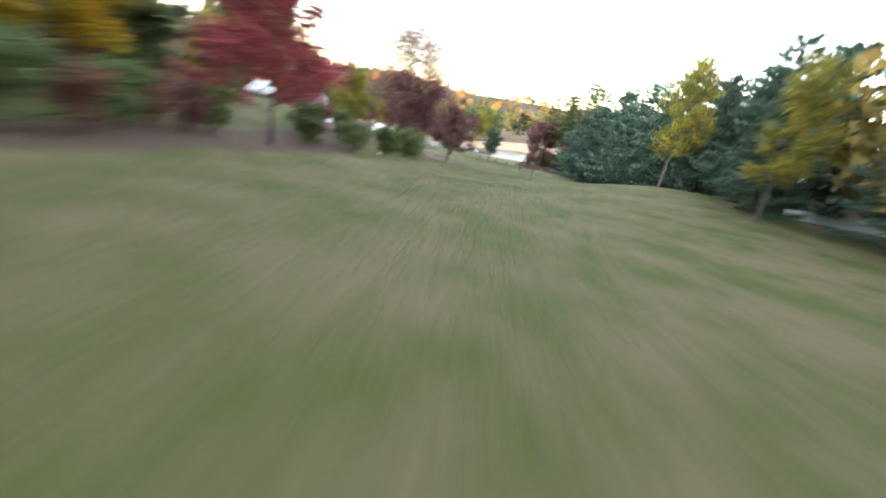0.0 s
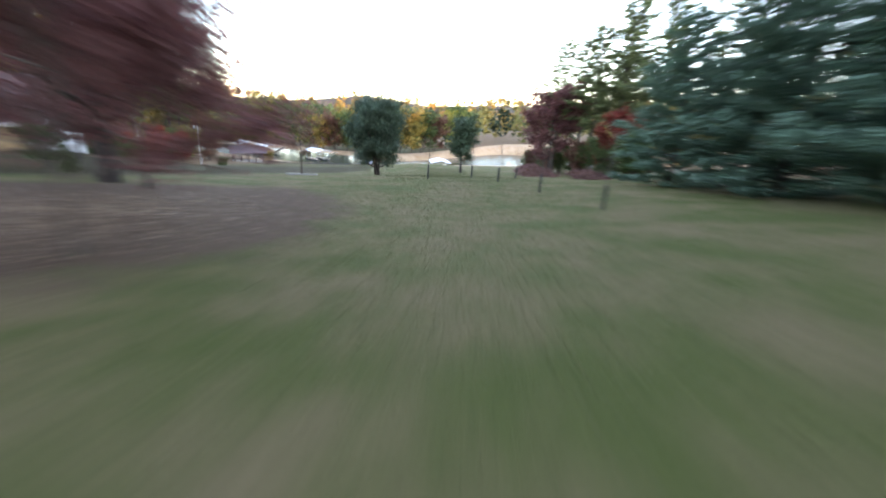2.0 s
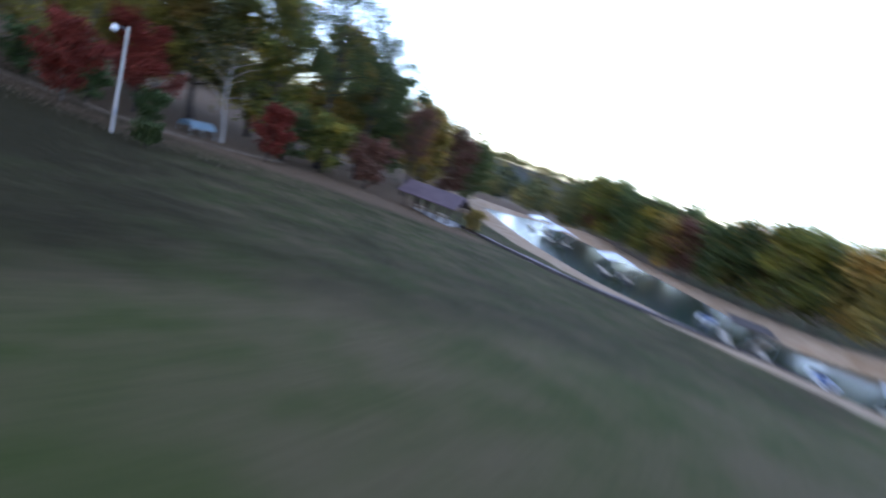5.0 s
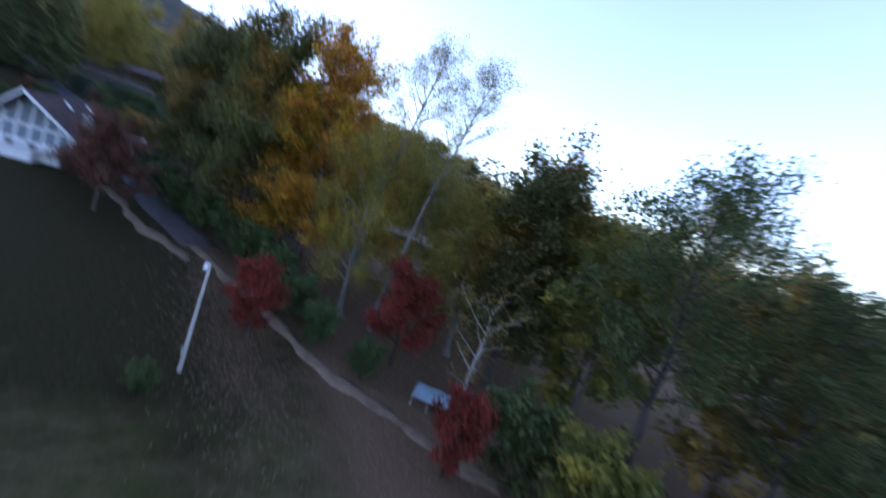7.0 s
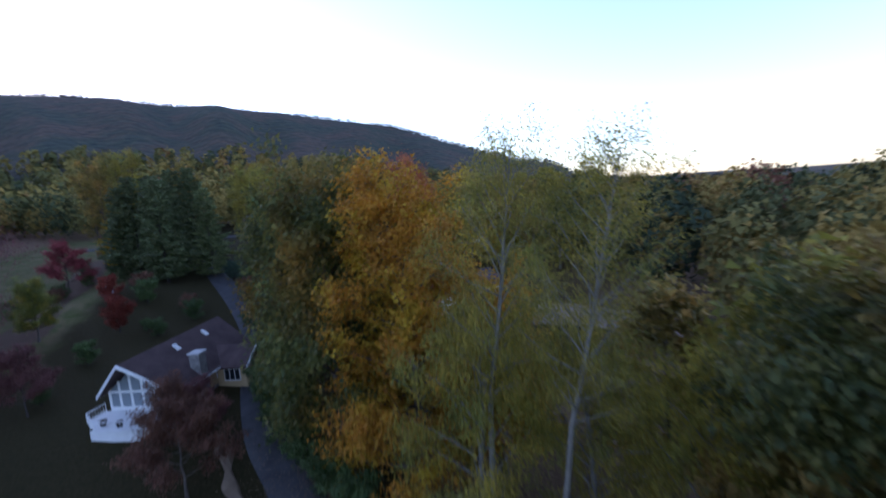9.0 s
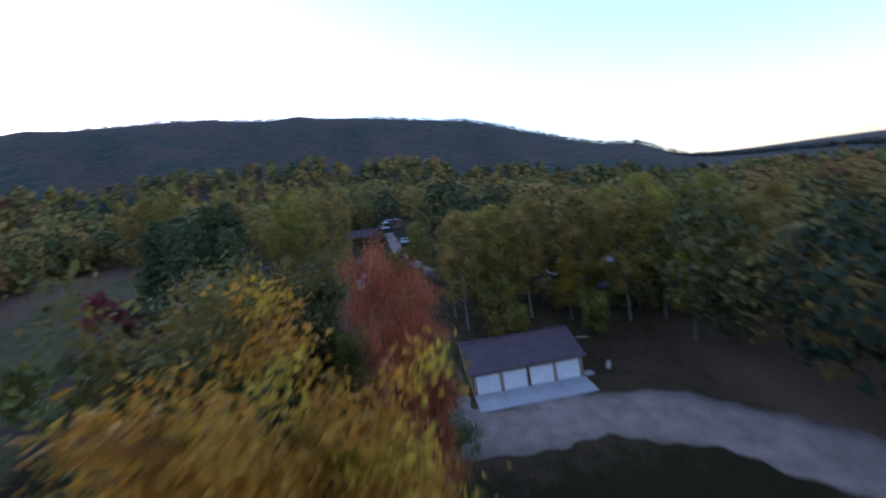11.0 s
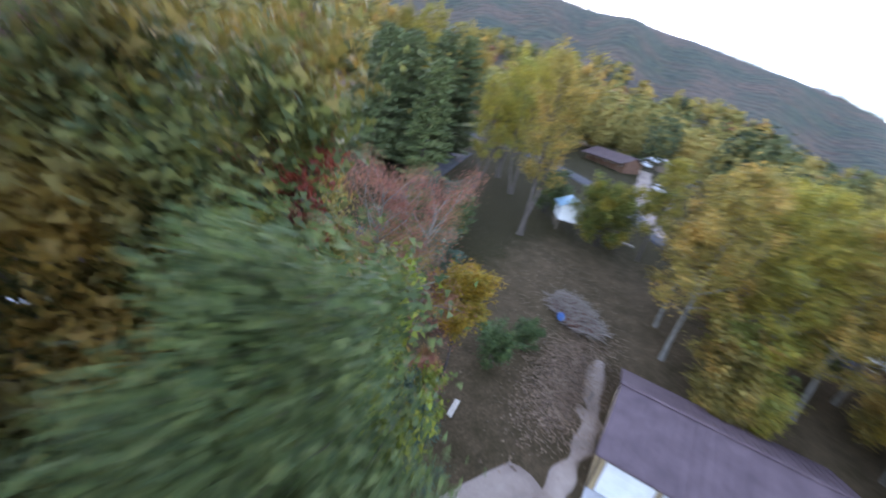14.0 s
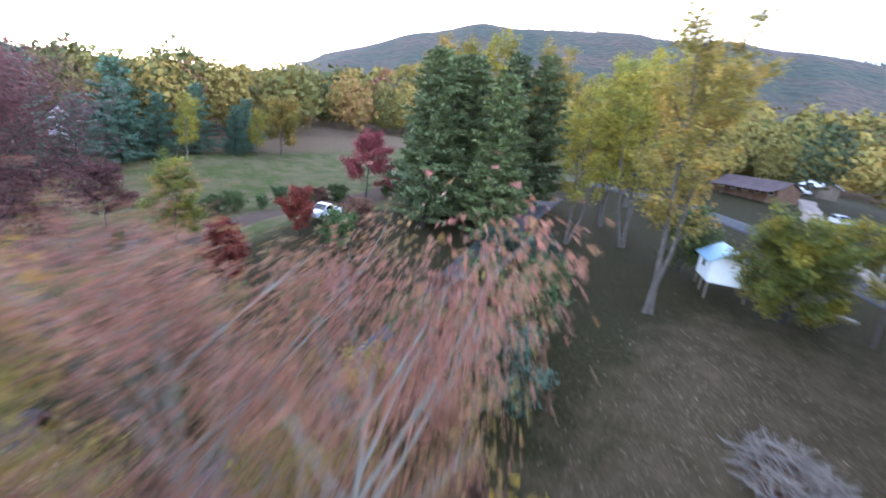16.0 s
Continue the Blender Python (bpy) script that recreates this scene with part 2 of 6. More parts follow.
# where mown grass grows, where fallen leaves lie, where the shore is bare, where woods close in
wood = np.maximum(smooth(150, 190, r), 0)
belt = smooth(47, 55, y + 0.16 * (x + 40)) * smooth(-62, -52, x) * (1 - smooth(8, 16, x))
meadow = np.exp(-((x + 165) / 34) ** 2 - ((y - 38) / 26) ** 2) + np.exp(-((x + 235) / 45) ** 2 - ((y - 62) / 26) ** 2)
wood = np.clip(np.maximum(wood, belt) - 1.6 * meadow, 0, 1)
north = smooth(78, 86, y + 0.1 * x)
wood = np.maximum(wood, north * (1 - np.clip(meadow * 2, 0, 1)))
south = smooth(-43, -50, y + 0.0 * x)
wood = np.maximum(wood, south)
off = y - np.interp(x, [-150, -129, -115, -108, -96, -84], [-17.5, -12.6, -10.8, -8.4, -5.0, -4.0])
bed = smooth(0, 1.5, off) * (1 - smooth(6, 9, off)) * smooth(-160, -152, x) * (1 - smooth(-95, -88, x))
# "rough" weights darker, browner grass, rising towards +y and -x
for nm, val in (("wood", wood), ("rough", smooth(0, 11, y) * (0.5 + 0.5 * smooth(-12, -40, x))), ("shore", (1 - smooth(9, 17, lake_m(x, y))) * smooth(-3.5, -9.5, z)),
                ("mulch", np.clip(bed + hill(x, y, -85, -7, 11, 6.0, 1.6) + hill(x, y, -62, 3, 12, 4, 0.5), 0, 1)),
                ("litter", np.clip(0.4 * smooth(40, 48, y) * smooth(-62, -72, x) * smooth(-130, -112, x) + hill(x, y, -40, 44.5, 24, 3.5, 0.62), 0, 1))):
    at = gme.attributes.new(nm, "FLOAT", "POINT")
    at.data.foreach_set("value", val.astype(np.float32))

n = Nodes("ground_cover")
v = n.coord()
grass = n.mix(n.ramp(n.noise(0.3, 6, 0.72, v), [(0.4, (0, 0, 0)), (0.6, (1, 1, 1))]),
              n.ramp(n.noise(9.0, 4, 0.7, v), [(0.3, (0.046, 0.061, 0.016)), (0.7, (0.083, 0.095, 0.027))]),
              n.ramp(n.noise(7.0, 4, 0.7, v), [(0.3, (0.1, 0.083, 0.04)), (0.7, (0.165, 0.128, 0.068))]))
leafbed = n.ramp(n.noise(5.0, 5, 0.7, v), [(0.3, (0.085, 0.06, 0.036)), (0.55, (0.165, 0.108, 0.064)), (0.75, (0.27, 0.185, 0.12))])
mulch = n.ramp(n.noise(8.0, 5, 0.7, v), [(0.3, (0.06, 0.038, 0.026)), (0.7, (0.12, 0.078, 0.055))])
sand = n.ramp(n.noise(0.35, 5, 0.6, v), [(0.35, (0.34, 0.22, 0.13)), (0.65, (0.45, 0.33, 0.22))])
# distant slopes: greyed, cooled tones that put haze into the colour
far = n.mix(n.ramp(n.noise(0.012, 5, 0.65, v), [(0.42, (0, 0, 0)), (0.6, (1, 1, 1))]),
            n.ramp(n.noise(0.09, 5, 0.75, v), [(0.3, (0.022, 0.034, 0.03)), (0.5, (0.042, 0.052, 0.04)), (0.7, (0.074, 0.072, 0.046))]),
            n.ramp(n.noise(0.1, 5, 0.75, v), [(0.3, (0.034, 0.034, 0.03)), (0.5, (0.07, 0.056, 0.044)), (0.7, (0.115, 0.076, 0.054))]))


def zone(attr, noise_scale=0.5, soft=0.25):
    a = n.add("ShaderNodeAttribute", attr=attr).outputs["Fac"]
    f = n.maths("ADD", a, n.maths("MULTIPLY", n.maths("SUBTRACT", n.noise(noise_scale, 4, 0.7, v), 0.5), 0.7))
    return n.ramp(f, [(0.5 - soft / 2, (0, 0, 0)), (0.5 + soft / 2, (1, 1, 1))])


dist_node = n.n.new("ShaderNodeVectorMath")
dist_node.operation = "DISTANCE"
n.link(v, dist_node.inputs[0])
dist_node.inputs[1].default_value = (-60, 40, 0)
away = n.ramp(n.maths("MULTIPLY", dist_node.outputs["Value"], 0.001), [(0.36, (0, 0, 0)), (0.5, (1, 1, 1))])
# much darker, browner tones than the first lawn
dark_grass = n.ramp(n.noise(4.0, 5, 0.7, v), [(0.3, (0.019, 0.019, 0.007)), (0.5, (0.032, 0.027, 0.01)), (0.72, (0.06, 0.042, 0.02))])
col = n.mix(zone("rough", 0.2, 0.4), grass, dark_grass)
col = n.mix(zone("litter", 0.5, 0.7), col, leafbed)
col = n.mix(zone("mulch"), col, mulch)
col = n.mix(zone("wood", 0.25, 0.8), col, leafbed)
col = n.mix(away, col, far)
col = n.mix(zone("shore", 0.12), col, sand)
rel = n.maths("ADD", n.noise(14.0, 4, 0.8, v), n.maths("MULTIPLY", n.noise(1.2, 3, 0.6, v), 0.8))
crowns = n.add("ShaderNodeTexVoronoi", Scale=0.075)
n.link(v, crowns.inputs["Vector"])
rel = n.mix(away, rel, n.maths("MULTIPLY", crowns.outputs["Distance"], -26.0))
n.bump(rel, 0.9, 0.12)
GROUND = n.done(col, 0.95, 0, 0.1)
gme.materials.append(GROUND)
tagged(new("ground", gme), "mown sloping lawn, leaf-strewn clearings and wooded hills", "ground", kind="structure")

# lake
n = Nodes("lake_water")
v = n.coord()
n.bump(n.noise(0.8, 4, 0.6, v), 0.2, 0.05)
n.b.inputs["IOR"].default_value = 1.33
WATER = n.done((0.02, 0.035, 0.025), 0.2, 0.0, 0.3)
rows_y = np.linspace(-118, 120, 60)
mid, half = lake_shape(rows_y)
lv = np.stack([np.stack([mid - half - 9, rows_y, np.full(60, LAKE_Z)], -1), np.stack([mid + half + 9, rows_y, np.full(60, LAKE_Z)], -1)], 1).reshape(-1, 3)
lf = [(2 * i, 2 * i + 1, 2 * i + 3, 2 * i + 2) for i in range(59)]
lme = np_mesh("water", lv, np.array(lf))
lme.materials.append(WATER)
tagged(new("water", lme), "still grey-green lake water below a bare bank", "lake", kind="structure")


def ribbon(name, pts, width, mat, label, category, lift=0.05, thick=0.06, step=1.0, ragged=0.0):
    """A road draped over the ground, with edges of its own."""
    pts = [Vector(p) for p in pts]
    fine = []
    for i in range(len(pts) - 1):
        p0, p1, p2, p3 = pts[max(0, i - 1)], pts[i], pts[i + 1], pts[min(len(pts) - 1, i + 2)]
        k = max(2, int((p2 - p1).length / step))
        for j in range(k):
            t = j / k
            fine.append(0.5 * ((2 * p1) + (p2 - p0) * t + (2 * p0 - 5 * p1 + 4 * p2 - p3) * t * t + (3 * p1 - p0 - 3 * p2 + p3) * t ** 3))
    fine.append(pts[-1])
    rows, rng = [], random.Random(len(fine))
    for i, p in enumerate(fine):
        d = (fine[min(i + 1, len(fine) - 1)] - fine[max(i - 1, 0)]).normalized()
        s = Vector((-d.y, d.x))
        w = width / 2
        for off, dz in ((-w, -thick), (-w, 0), (-w / 2, 0.02), (0, 0.03), (w / 2, 0.02), (w, 0), (w, -thick)):
            q = p + s * (off + (ragged * (math.sin(i * 0.55 * step + off) + 0.6 * math.sin(i * 1.7 * step + 2 * off)) + rng.uniform(-0.12, 0.12) * ragged if abs(off) == w else 0))
            rows.append((q.x, q.y, ground(q.x, q.y) + lift + dz))
    faces = []
    for i in range(len(fine) - 1):
        for j in range(6):
            a0 = i * 7 + j
            faces.append((a0, a0 + 1, a0 + 8, a0 + 7))
    me = np_mesh(name, np.array(rows), np.array(faces))
    me.materials.append(mat)
    return tagged(new(name, me), label, category, kind="structure")


ASPHALT = mottled("old_asphalt", (0.035, 0.035, 0.038), (0.07, 0.068, 0.07), 0.6, 0.9, 30.0, 0.4, 0.01)
GRAVEL = mottled("pale_gravel", (0.2, 0.15, 0.118), (0.35, 0.275, 0.22), 0.5, 0.95, 22.0, 0.9, 0.03)
DIRT = mottled("dry_tan_ground", (0.13, 0.092, 0.06), (0.25, 0.18, 0.12), 0.7, 0.95, 14.0, 0.8, 0.04)
CONCRETE = mottled("pale_concrete", (0.35, 0.345, 0.34), (0.47, 0.465, 0.455), 0.5, 0.85, 25.0, 0.15, 0.004)

DRIVE = [(-150, 14), (-124, 21), (-100, 29.5), (-84, 34.4), (-72.5, 36.0), (-58, 38.4), (-50, 41.2), (-46, 42.6)]
ribbon("driveway", DRIVE, 4.0, ASPHALT, "dark worn asphalt driveway below a hedge", "driveway")
ribbon("track", [(-47, 41.2), (-40, 44.2), (-32, 47.5), (-25, 51), (-18, 55), (-12, 58)], 1.3, DIRT, "tan bare-earth track along the tree line", "track", 0.04, 0.05, 1.0, 0.35)
ribbon("verge", [(-58, 33.6), (-52, 36.2), (-47, 38.2), (-42, 41)], 1.1, DIRT, "dry tan verge beside the driveway", "verge", 0.045, 0.05, 0.8, 0.45)
ribbon("road", [(-96, 118), (-108, 96), (-121, 78), (-129, 68), (-134, 60), (-150, 48), (-163, 30), (-172, 5), (-178, -30)], 4.6, ASPHALT, "narrow grey country road behind the trees", "road")
ribbon("lane", [(-136, 59), (-148, 55), (-160, 52), (-178, 50), (-196, 48)], 3.2, GRAVEL, "pale gravel lane to a brown house", "lane", 0.05, 0.05, 1.0, 0.2)
ribbon("shore_path", [(15.5, 54), (17.6, 46), (19.8, 38), (23.6, 31), (27.6, 25), (33, 17), (38, 6), (40, -8)], 4.2, mottled("wet_shore_stones", (0.12, 0.09, 0.09), (0.24, 0.19, 0.19), 0.7, 0.8, 9.0, 0.9, 0.06), "dark stony strip along the lake shore", "shore", 0.05, 0.06, 1.0, 0.5)
ribbon("edging", [(12.8, 57), (14.1, 52.2), (15.6, 44.5), (17.3, 37.2), (20.8, 30.2), (24.8, 24), (30, 16)], 0.35, mottled("dark_edging", (0.03, 0.026, 0.024), (0.07, 0.06, 0.055), 1.0, 0.9, 16.0, 0.5, 0.02), "dark low timber edging along the lawn", "edging", 0.3, 0.4, 1.0)
ribbon("forecourt", [(-60, 92), (-68, 86), (-73.4, 78), (-74.9, 70), (-74.7, 62), (-77.5, 55)], 8.2, GRAVEL, "pale pinkish gravel forecourt", "forecourt", 0.05, 0.05, 0.8, 0.4)
ribbon("gravel_side", [(-79, 59.7), (-83, 59.9), (-87, 59.9), (-91.5, 59.6), (-96, 58.8)], 1.5, GRAVEL, "gravel strip beside the garage", "gravel", 0.06, 0.05, 0.3, 0.3)

# ---------------------------------------------------------------- building blocks
def part(name, bm, mat, parent, label=""):
    me = bpy.data.meshes.new(name)
    bm.to_mesh(me)
    bm.free()
    me.materials.append(mat)
    ob = new(name, me)
    ob.parent = parent
    return tagged(ob, label)


def thing(name, x, y, z, rz, label, category, group="", kind="", size=1.0):
    ob = new(name)
    ob.location, ob.rotation_euler, ob.scale = (x, y, z), (0, 0, radians(rz)), (size, size, size)
    ob.empty_display_size = 0.3
    return tagged(ob, label, category, group, kind)


def tubes(runs, sides=6):
    """One mesh's points and faces from runs of (points, radii)."""
    vs, fs, base = [], [], 0
    ang = np.arange(sides) * 2 * math.pi / sides
    for pts, rad in runs:
        pts = np.asarray(pts, float)
        d = np.gradient(pts, axis=0)
        d /= np.linalg.norm(d, axis=1)[:, None] + 1e-9
        ref = np.where(np.abs(d[:, 2:3]) > 0.9, np.array([[1.0, 0, 0]]), np.array([[0, 0, 1.0]]))
        u = np.cross(d, ref)
        u /= np.linalg.norm(u, axis=1)[:, None] + 1e-9
        w = np.cross(d, u)
        rr = np.asarray(rad)[:, None, None]
        ring = pts[:, None, :] + rr * (np.cos(ang)[None, :, None] * u[:, None, :] + np.sin(ang)[None, :, None] * w[:, None, :])
        vs.append(ring.reshape(-1, 3))
        k = len(pts)
        i = base + np.arange(k * sides).reshape(k, sides)
        j = np.roll(i, -1, axis=1)
        fs.append(np.stack([i[:-1], j[:-1], j[1:], i[1:]], -1).reshape(-1, 4))
        base += k * sides
    return np.vstack(vs), np.vstack(fs)


def leaf_quads(c, size, rng, aspect=1.7, flat=0.35, hang=0.0):
    """Small three-cornered leaves or sprays about the points c."""
    k = len(c)
    nrm = rng.normal(size=(k, 3))
    nrm[:, 2] = np.abs(nrm[:, 2]) + flat
    nrm /= np.linalg.norm(nrm, axis=1)[:, None]
    u = np.cross(nrm, rng.normal(size=(k, 3)))
    if hang:
        u = u * (1 - hang) + np.array([0, 0, -1.0]) * hang * 1.2
    u /= np.linalg.norm(u, axis=1)[:, None] + 1e-9
    w = np.cross(nrm, u)
    w /= np.linalg.norm(w, axis=1)[:, None] + 1e-9
    s = size * rng.uniform(0.6, 1.3, (k, 1))
    u, w = u * s * 0.5 * aspect, w * s * 0.5
    fold = nrm * s * 0.12
    q = np.stack([c - u, c + u * 0.7 + w + fold, c + u * 0.7 - w], 1).reshape(-1, 3)
    return q, np.arange(3 * k).reshape(k, 3)


MESHES = {}


def limb(rng, start, az, up, length, r0, bend, k=6):
    """A curving limb."""
    d = np.array([math.cos(az) * math.cos(up), math.sin(az) * math.cos(up), math.sin(up)])
    pts, p = [np.array(start, float)], np.array(start, float)
    for i in range(k):
        p = p + d * length / k
        pts.append(p.copy())
        d = d + np.array([0, 0, bend]) / k + rng.normal(scale=0.09, size=3)
        d /= np.linalg.norm(d)
    return np.array(pts), np.linspace(r0, r0 * 0.18, k + 1)


def broadleaf(key, seed, H, R, first=0.25, limbs=16, rise=0.75, bend=0.25, leaves=4200, size=0.42, fuzz=0.5, shape="round", stems=1, hang=0.0, r0=None, lean=0.0, sides=6):
    """Meshes of a broad-leaved tree: trunk with limbs and twigs, and a crown of leaves."""
    rng = np.random.default_rng(seed)
    runs, twigs, spots = [], [], []
    r0 = r0 or H * 0.017
    for s in range(stems):
        a0 = rng.uniform(0, 6.28) if s == 0 else a0 + 6.28 / stems
        tilt = (0.0 if stems == 1 else 0.22) + lean
        k = 9
        f = np.linspace(0, 1, k)
        reach = rng.uniform(0.86, 0.95)
        if stems == 2:
            reach = 0.94 - 0.03 * s
        top = np.array([math.cos(a0) * tilt * H, math.sin(a0) * tilt * H, H * reach])
        tp = f[:, None] * top + np.cumsum(rng.normal(scale=H * 0.008, size=(k, 3)), axis=0) * (f[:, None] > 0)
        tp[0] = (math.cos(a0) * 0.2 * (stems > 1), math.sin(a0) * 0.2 * (stems > 1), -0.3)
        tr = r0 / stems ** 0.5 * (1 - 0.9 * f) * (1 + 0.45 * np.exp(-f * 30))
        runs.append((tp, tr))
        for i in range(limbs // stems):
            g = first + (0.98 - first) * (i + rng.uniform(0, 1)) / (limbs // stems)
            h = (g - first) / (1 - first)
            prof = {"round": math.sqrt(max(0.05, 1 - (1.75 * (h - 0.42)) ** 2)) if abs(h - 0.42) < 0.57 else 0.3, "cone": 1.0 - 0.85 * h,
                    "column": 0.75 + 0.35 * math.sin(3.14 * h), "vase": 0.45 + 0.65 * h, "spread": 0.95 - 0.35 * h * h}[shape]
            st = np.array([np.interp(g, f, tp[:, a]) for a in range(3)])
            az = a0 + i * 2.4 + rng.normal(scale=0.35)
            ln = R * prof * rng.uniform(0.78, 1.12)
            lp, lr = limb(rng, st, az, rise * (0.55 + 0.7 * h) + rng.normal(scale=0.12), ln, max(0.03, r0 * 0.42 * (1 - 0.75 * g)), bend)
            runs.append((lp, lr))
            spots.append((lp[2:], ln * 0.5))
            for j in range(5):
                q = rng.integers(2, 7)
                tp2, tr2 = limb(rng, lp[q], az + rng.normal(scale=0.9), rise * 0.6 + rng.normal(scale=0.4), ln * rng.uniform(0.28, 0.5), max(0.015, lr[q] * 0.55), bend, 3)
                twigs.append((tp2, tr2))
                spots.append((tp2[1:], ln * 0.45))
        spots.append((tp[-3:], R * 0.4))
    leaves, size = int(leaves * 1.75), size * 0.78
    wts = np.array([w for _, w in spots])
    which = rng.choice(len(spots), leaves, p=wts / wts.sum())
    c = np.empty((leaves, 3))
    for i, (p, _) in enumerate(spots):
        m = np.flatnonzero(which == i)
        if len(m):
            t = rng.uniform(0, len(p) - 1, len(m))
            a = t.astype(int)
            b = np.minimum(a + 1, len(p) - 1)
            c[m] = p[a] + (p[b] - p[a]) * (t - a)[:, None]
    c += rng.normal(scale=fuzz, size=(leaves, 3)) * np.array([1, 1, 0.8])
    if hang:
        c[:, 2] -= np.abs(rng.normal(scale=hang * 1.6, size=leaves))
    c[:, 2] = np.maximum(c[:, 2], 0.15)
    tv, tf = tubes(runs, sides)
    wv, wf = tubes(twigs, 3)
    tv, tf = np.vstack([tv, wv]), np.vstack([tf, wf + len(tv)])
    lv, lf = leaf_quads(c, size, rng, 1.7 if not hang else 2.6, 0.35, min(0.8, hang))
    MESHES[key] = (np_mesh("trunk", tv, tf), np_mesh("crown", lv, lf, False))


def conifer(key, seed, H, R, first=0.06, whorls=26, per=6, droop=0.25, leaves=5200, size=0.5, ragged=0.2, cone=0.95, fuzz=0.16):
    """Meshes of a needle tree: straight trunk, whorls of boughs, sprays of needles along them."""
    rng = np.random.default_rng(seed)
    f = np.linspace(0, 1, 9)
    tp = np.stack([np.cumsum(rng.normal(scale=H * 0.003, size=9)), np.cumsum(rng.normal(scale=H * 0.003, size=9)), f * H - 0.3 * (f == 0)], -1)
    runs, spots = [(tp, H * 0.015 * (1 - 0.93 * f) * (1 + 0.3 * np.exp(-f * 25)))], []
    for i in range(whorls):
        g = first + (0.985 - first) * (i / whorls)
        st = np.array([np.interp(g, f, tp[:, a]) for a in range(3)])
        h = (g - first) / (1 - first)
        for j in range(per):
            ln = R * ((1 - cone * h) ** 0.8) * rng.uniform(1 - ragged * 1.6, 1 + ragged) * (0.75 + 0.25 * min(1, h * 6))
            if ln < 0.15:
                continue
            lp, lr = limb(rng, st, i * 1.1 + j * 6.283 / per + rng.normal(scale=0.25), 0.28 - droop * 1.2 * (1 - h) + rng.normal(scale=0.1), ln, 0.012 + 0.02 * ln * 0.4, droop, 5)
            runs.append((lp, lr))
            spots.append((lp[1:], ln))
    leaves, size = int(leaves * 1.7), size * 0.8
    wts = np.array([w ** 1.4 for _, w in spots])
    which = rng.choice(len(spots), leaves, p=wts / wts.sum())
    c = np.empty((leaves, 3))
    for i, (p, ln) in enumerate(spots):
        m = np.flatnonzero(which == i)
        if len(m):
            t = (len(p) - 1) * rng.uniform(0.0, 1, len(m)) ** 0.75
            a = np.minimum(t.astype(int), len(p) - 2)
            c[m] = p[a] + (p[a + 1] - p[a]) * (t - a)[:, None]
            side = rng.normal(scale=fuzz * (0.5 + ln * 0.28), size=(len(m), 3)) * np.array([1, 1, 0.45])
            c[m] += side
    tv, tf = tubes(runs, 3)
    lv, lf = leaf_quads(c, size, rng, 2.3, 0.9)
    MESHES[key] = (np_mesh("trunk", tv, tf), np_mesh("crown", lv, lf, False))


def plant(key, x, y, crown, bark, name, label, category="tree", size=1.0, rz=0.0, group="", dz=0.0, tall=1.0):
    """A tree or shrub of that kind on the ground."""
    ob = thing(name, x, y, ground(x, y) + dz, rz, label, category, group, "", size)
    ob.scale = (size, size, size * tall)
    for nm, me, mat in (("trunk", MESHES[key][0], bark), ("crown", MESHES[key][1], crown)):
        if crown is None and nm == "crown":
            continue
        if not me.materials:
            me.materials.append(mat)
        p = new(nm, me)
        p.parent = ob
        p.material_slots[0].link = "OBJECT"
        p.material_slots[0].material = mat
    return ob


broadleaf("maple", 11, 10.5, 4.6, 0.2, 18, 0.75, 0.2, 6500, 0.3, 0.38, "round")
broadleaf("maple_b", 12, 8.0, 3.9, 0.22, 20, 0.7, 0.1, 11000, 0.18, 0.32, "spread")
broadleaf("bigmaple", 13, 24.5, 2.5, 0.1, 84, 0.8, 0.2, 66000, 0.1, 0.42, "column", stems=2, lean=-0.16, r0=0.42, sides=5)
broadleaf("orangemaple", 43, 27.0, 6.4, 0.14, 46, 0.75, 0.15, 27000, 0.24, 0.5, "spread", sides=5)
broadleaf("slim", 44, 22.5, 4.0, 0.06, 60, 0.9, 0.2, 40000, 0.13, 0.34, "round", sides=5)
broadleaf("creeper", 45, 17.0, 0.8, 0.05, 36, 0.6, 0.0, 3600, 0.17, 0.24, "column", sides=5)
broadleaf("oakfine", 46, 22.0, 6.0, 0.2, 34, 0.65, 0.15, 18000, 0.3, 0.6, "spread", sides=5)
broadleaf("oaklight", 47, 21.0, 6.2, 0.12, 20, 0.65, 0.15, 4200, 0.62, 0.75, "round", sides=4)
broadleaf("under", 48, 7.0, 3.2, 0.08, 14, 0.8, 0.2, 1700, 0.4, 0.5, "round", stems=2, r0=0.1, sides=4)
broadleaf("airy", 16, 25.0, 5.6, 0.38, 34, 0.75, 0.2, 9500, 0.22, 0.5, "round", r0=0.34, sides=5)
broadleaf("willow", 17, 23.0, 5.2, 0.24, 30, 1.0, -0.4, 12000, 0.15, 0.42, "column", hang=0.55, r0=0.36, sides=5)
broadleaf("poplar", 18, 31.0, 4.2, 0.5, 34, 0.95, 0.2, 11500, 0.11, 0.4, "round", r0=0.3, sides=5, lean=0.18)
broadleaf("sycamore", 19, 24.0, 5.0, 0.24, 24, 0.95, 0.1, 4800, 0.38, 0.65, "round", stems=1, r0=0.24, sides=5)
broadleaf("cluster", 20, 24.0, 3.4, 0.3, 33, 1.15, 0.2, 8000, 0.27, 0.45, "column", stems=3, r0=0.4, lean=-0.14, sides=5)
broadleaf("roundtree", 21, 8.4, 3.5, 0.12, 42, 0.95, 0.3, 20000, 0.22, 0.36, "round", stems=3, r0=0.28)
broadleaf("darktree", 22, 7.6, 2.6, 0.2, 24, 0.9, 0.3, 6500, 0.24, 0.26, "column", r0=0.2)
